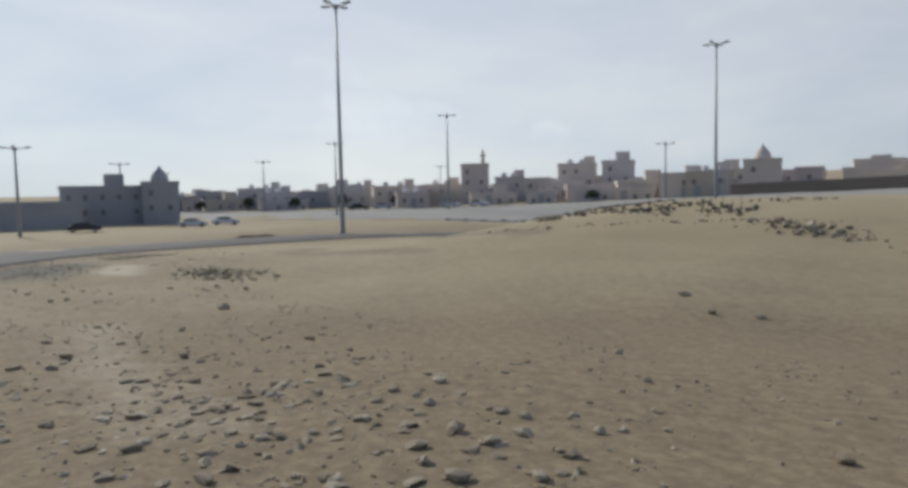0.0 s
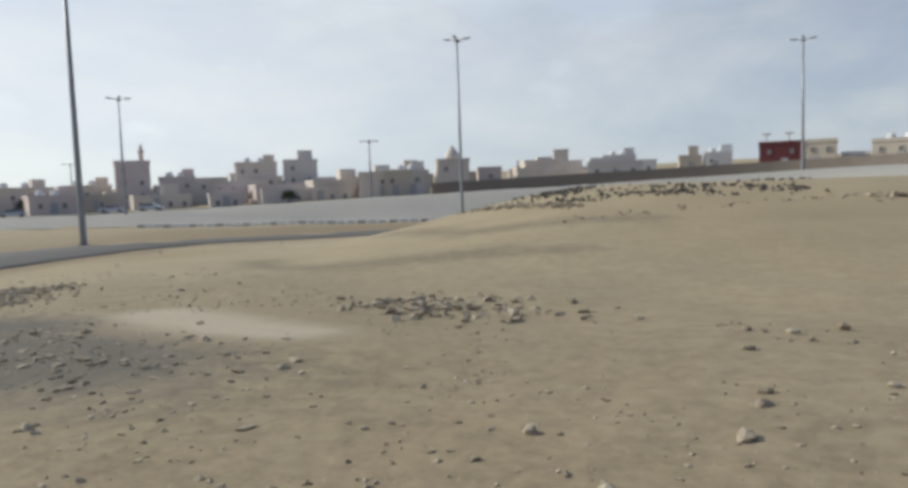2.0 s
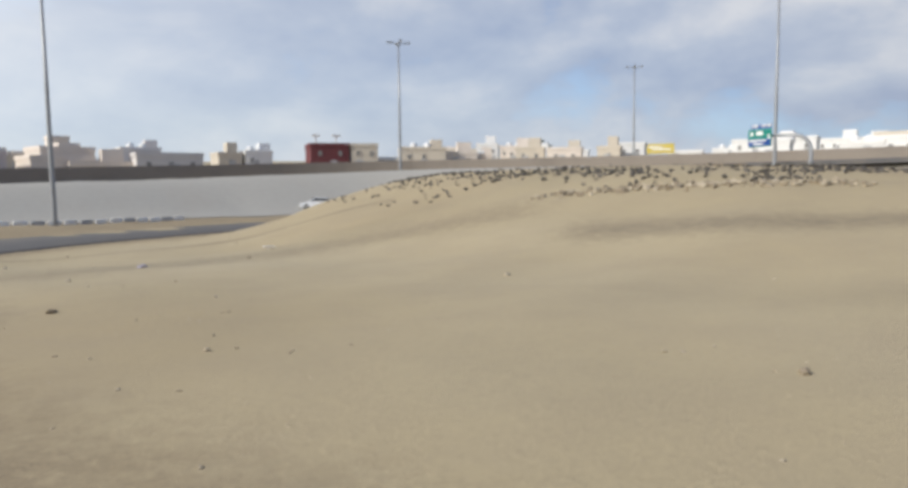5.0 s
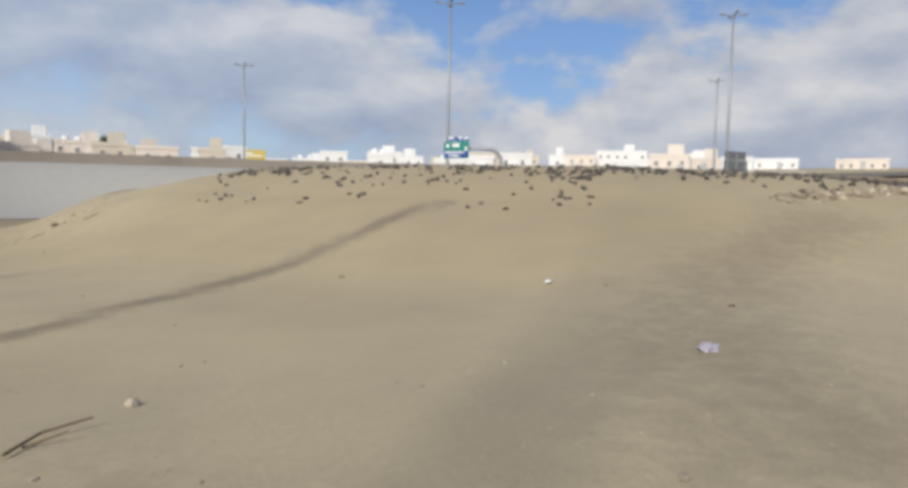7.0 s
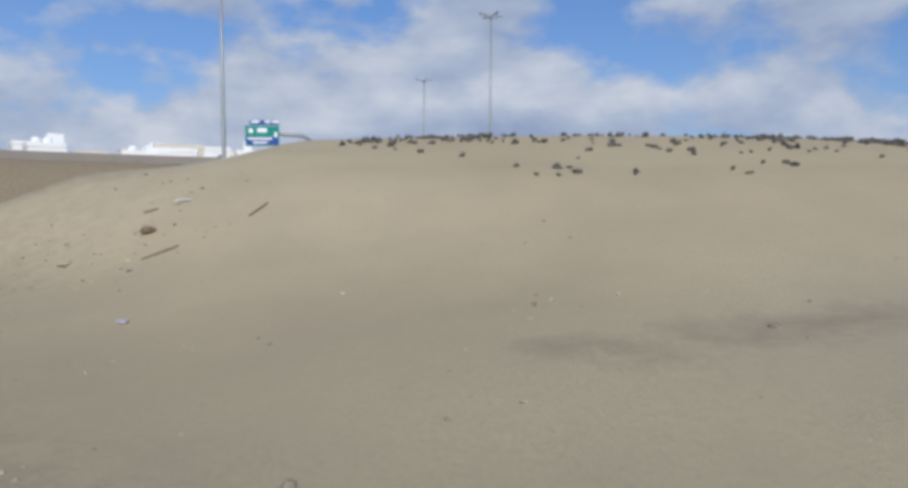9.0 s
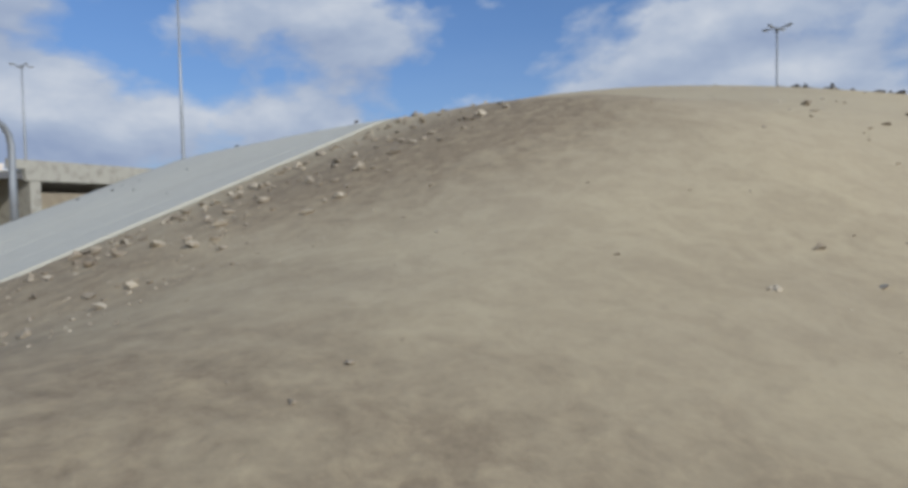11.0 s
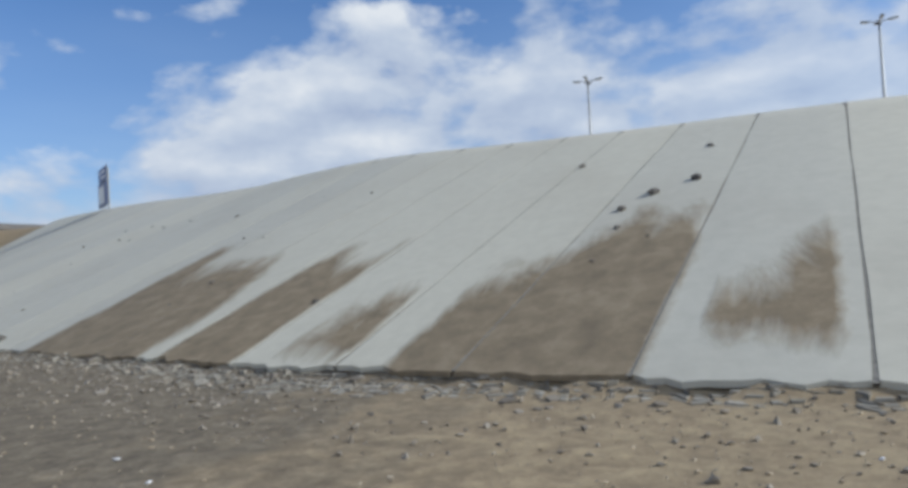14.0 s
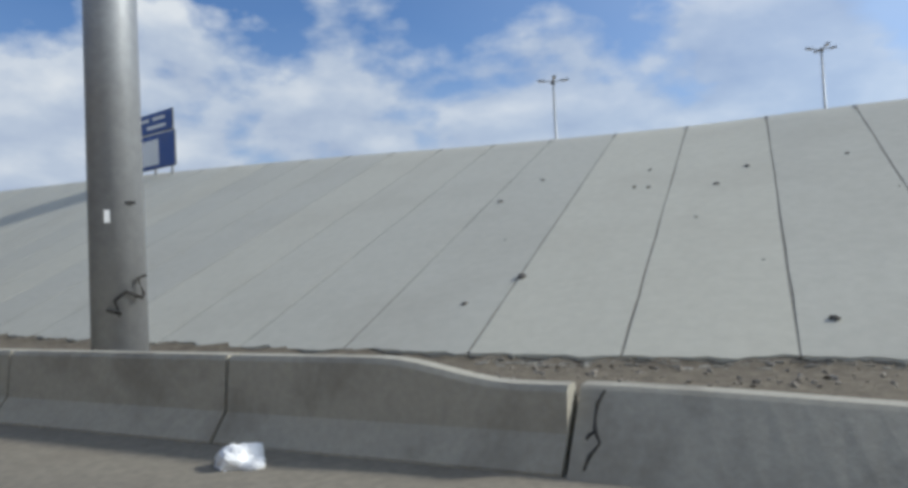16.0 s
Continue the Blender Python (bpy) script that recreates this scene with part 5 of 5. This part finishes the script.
for _ in range(70):
    r = spread.uniform(BANK_FROM + 0.5, run_at(2, 76))
    x, y = LOOP.spot(r, toe(r) + 0.05 - 1.3 * spread.random() ** 1.2)[:2]
    lone(SLABS[spread.randrange(5)], "broken_slab", x, y, 0.06 + 0.14 * spread.random() ** 1.8, "broken grey concrete slab piece at the foot of the bank", "broken slab", "broken concrete slabs", 0.22, 0.17)

def on_bank(mesh, name, x, up, size, label, category, group, turn=None):
    p = bank_point(x, up, 0.07)
    ob = new(name, mesh)
    ob.matrix_world = Matrix.Translation(p + Vector((0, 0, size * 0.08))) @ Matrix.Rotation(-0.4, 4, "X") @ Euler((0, 0, spread.uniform(0, 6) if turn is None else turn)).to_matrix().to_4x4() @ Matrix.Scale(size, 4)
    return tagged(ob, label, category, group)


for _ in range(46):
    on_bank(DARK_STONES[spread.randrange(3)], "stone", spread.uniform(-34, 8), spread.uniform(0.3, 7.5), spread.uniform(0.04, 0.13), "small dark stone resting on the concrete slope", "stone", "stones on the bank")

for x, up, size in ((-13.9, 4.6, 0.17), (-13.4, 4.2, 0.2), (-13.1, 3.7, 0.14), (-20.4, 2.6, 0.16), (-20.7, 2.1, 0.2)):
    on_bank(DARK_STONES[spread.randrange(3)], "stone", x, up, size, "dark stone lodged on the soiled concrete slope", "stone", "stones on the bank")

# orange earth tipped at the foot of the bank
verts, n = [], 26
for i in range(n + 1):
    for j in range(n + 1):
        u, v = i / n * 2 - 1, j / n * 2 - 1
        h = max(0, 1 - u * u - v * v) ** 0.7 * (0.75 + 0.3 * noise.noise((u * 2.5, v * 2.5, 5)))
        x, y = -22.75 + u * 0.85 + 0.1 * noise.noise((u * 3, v * 3, 1)), 74.42 + v * 0.6 + 0.1 * noise.noise((u * 3, v * 3, 8))
        verts.append((x, y, h))
zs = ground(np.array([p[0] for p in verts]), np.array([p[1] for p in verts]))
verts = [(x, y, z - 0.06 + h * 0.36 + 0.07 * noise.noise((x * 7, y * 7, 0))) for (x, y, h), z in zip(verts, zs)]
faces = [(i * (n + 1) + j, (i + 1) * (n + 1) + j, (i + 1) * (n + 1) + j + 1, i * (n + 1) + j + 1) for i in range(n) for j in range(n)]
tagged(mesh_object("earth_mound", verts, faces, ORANGE, None, True), "bright orange earth mound tipped against the concrete bank", "earth mound")

for k in range(34):
    x, y = -22.8 + spread.gauss(0, 0.5), 74.95 + spread.gauss(0, 0.12)
    lone(SLABS[k % 5], "broken_slab", x, y, 0.04 + 0.12 * spread.random() ** 2, "pale broken concrete piece lying before the orange earth", "broken slab", "broken concrete slabs", 0.4, 0.02)

# low dark earth mound by the lamp across the road
verts = []
for i in range(n + 1):
    for j in range(n + 1):
        u, v = i / n * 2 - 1, j / n * 2 - 1
        h = max(0, 1 - u * u - v * v) ** 0.6 * (0.8 + 0.3 * noise.noise((u * 3, v * 3, 15)))
        verts.append((-69.6 + u * 0.9, 25.5 + v * 2.6, h))
zs = ground(np.array([p[0] for p in verts]), np.array([p[1] for p in verts]))
tagged(mesh_object("earth_mound", [(x, y, z - 0.05 + h * 0.7) for (x, y, h), z in zip(verts, zs)], faces, EARTH, None, True), "low dark earth mound beside the road", "earth mound")


def crumpled(name, x, y, size, material, label, category, seed, tall=0.75):
    bm = bmesh.new()
    bmesh.ops.create_icosphere(bm, subdivisions=4, radius=1)
    for v in bm.verts:
        d = v.co.normalized()
        k = 0.75 + 0.4 * noise.noise(d * 1.7 + Vector((seed, 0, 0))) + 0.16 * abs(noise.noise(d * 4.5 + Vector((0, seed, 0))))
        v.co = Vector((d.x * k, d.y * k * 0.8, max(-0.2, d.z * k * tall)))
    ob = part(name, bm, material)
    ob.matrix_world = Matrix.Translation((x, y, float(bed_height(x, y)) + size * 0.2)) @ Matrix.Scale(size, 4)
    return tagged(ob, label, category)


crumpled("plastic_bag", 7.1, 70.75, 0.21, PLASTIC, "crumpled white plastic bag by the barrier", "plastic bag", 3)
crumpled("plastic_bag", -48.55, 34.85, 0.17, LILAC, "faded lilac plastic bag on the sand", "plastic bag", 6, 0.35)
crumpled("plastic_bag", -46.2, 60.0, 0.11, LILAC, "faded lilac plastic bag on the sand", "plastic bag", 9, 0.4)
crumpled("earth_clod", -41.4, 61.75, 0.24, EARTH, "dark clump of earth and dry weeds on the sand flank", "earth clod", 15, 0.4)
crumpled("bottle", 7.4, 70.95, 0.06, BARK, "flattened brown bottle on the road edge", "bottle", 12)


def stick(points, radius, label):
    pts = [(x, y, lay(x, y) + radius + h) for x, y, h in points]
    tagged(part("stick", tube(bmesh.new(), pts, [radius * (1 - 0.5 * k / len(pts)) for k in range(len(pts))], 6), WOOD), label, "stick", "dry sticks")


stick([(-54.2, 38.2, 0), (-53.8, 38.5, 0.04), (-53.4, 38.5, 0.07)], 0.014, "dry forked branch on the sand")
stick([(-54.0, 38.35, 0.02), (-53.75, 38.2, 0.06)], 0.01, "dry forked branch on the sand")
stick([(-42.65, 61.35, 0), (-42.38, 60.74, 0.03)], 0.02, "straight dry stick on the sand")
stick([(-40.49, 62.25, 0), (-40.46, 61.95, 0.02)], 0.022, "straight dry stick on the sand")
stick([(-41.44, 59.64, 0), (-40.97, 59.38, 0.03)], 0.02, "short dry stick on the sand")
stick([(-47.56, 62.2, 0), (-47.66, 62.05, 0.05), (-47.72, 61.93, 0.01)], 0.011, "dry bent twig on the sand")
stick([(-6.3, 73.95, 0), (-5.75, 73.75, 0.02)], 0.022, "straight dry stick on the brown verge")
for x, y, turn in ((-44.96, 38.4, 20), (-40.2, 61.5, 60), (-26.6, 74.4, 10), (-16.7, 75.4, 0)):
    board = part("board", boxed((0.42 if y < 63 else 0.24, 0.1, 0.03), Matrix(), 0.006), PAINTS["white"])
    board.matrix_world = pose(x, y, lay(x, y) + 0.03, 2, 3, turn)
    tagged(board, "bleached pale board lying on the sand", "board")
shoe = bmesh.new()
tube(shoe, [(-0.14, 0, 0.05), (-0.08, 0, 0.07), (0.02, 0, 0.06), (0.12, 0, 0.035), (0.16, 0, 0.03)], [0.03, 0.045, 0.045, 0.04, 0.015], 10)
box(shoe, (0.31, 0.1, 0.025), Matrix.Translation((0, 0, 0.012)), 0.008)
me = bpy.data.meshes.new("shoe")
shoe.to_mesh(me)
me.materials.append(DARK)
on_bank(me, "shoe", -24.5, 0.55, 0.62, "old dark shoe lying on the concrete slope", "shoe", "litter", 0.35)


# white scraps and one lone rock
scrap_mesh = lump(31, 0.35)
scrap_mesh.materials.append(PLASTIC)
for _ in range(16):
    r = spread.uniform(BANK_FROM, run_at(-4, 77))
    x, y = LOOP.spot(r, spread.uniform(1.8, 4.4))[:2]
    lone(scrap_mesh, "paper_scrap", x, y, spread.uniform(0.03, 0.08), "small crumpled white scrap on the brown verge", "paper scrap", "litter on the verge", 0.4, 0.05)
for x, y, s in ((-3.2, 9.3, 0.09), (-45.8, 57.0, 0.06), (-50.2, 48.6, 0.06)):
    lone(scrap_mesh, "paper_scrap", x, y, s, "small crumpled white scrap on the sand", "paper scrap", "litter on the sand", 0.3, 0.05)
on_bank(DARK_STONES[1], "stone", -2.75, 0.25, 0.26, "single rough rock resting low on the concrete slope", "stone", "stones on the bank")
on_bank(DARK_STONES[0], "stone", 6.0, 2.2, 0.17, "small dark stone resting on the concrete slope", "stone", "stones on the bank")

# grit and dead leaves swept against the foot of the barrier
foot = []
for _ in range(700):
    r = barrier_start + spread.uniform(-11, 12)
    foot.append((*LOOP.spot(r, 3.1 - 0.4 * spread.random() ** 2)[:2], 0.012 + 0.05 * spread.random() ** 3))
scatter("grit", foot, RUBBLE, "dark grit and dirt swept against the barrier's foot", (0.25, 0.6))
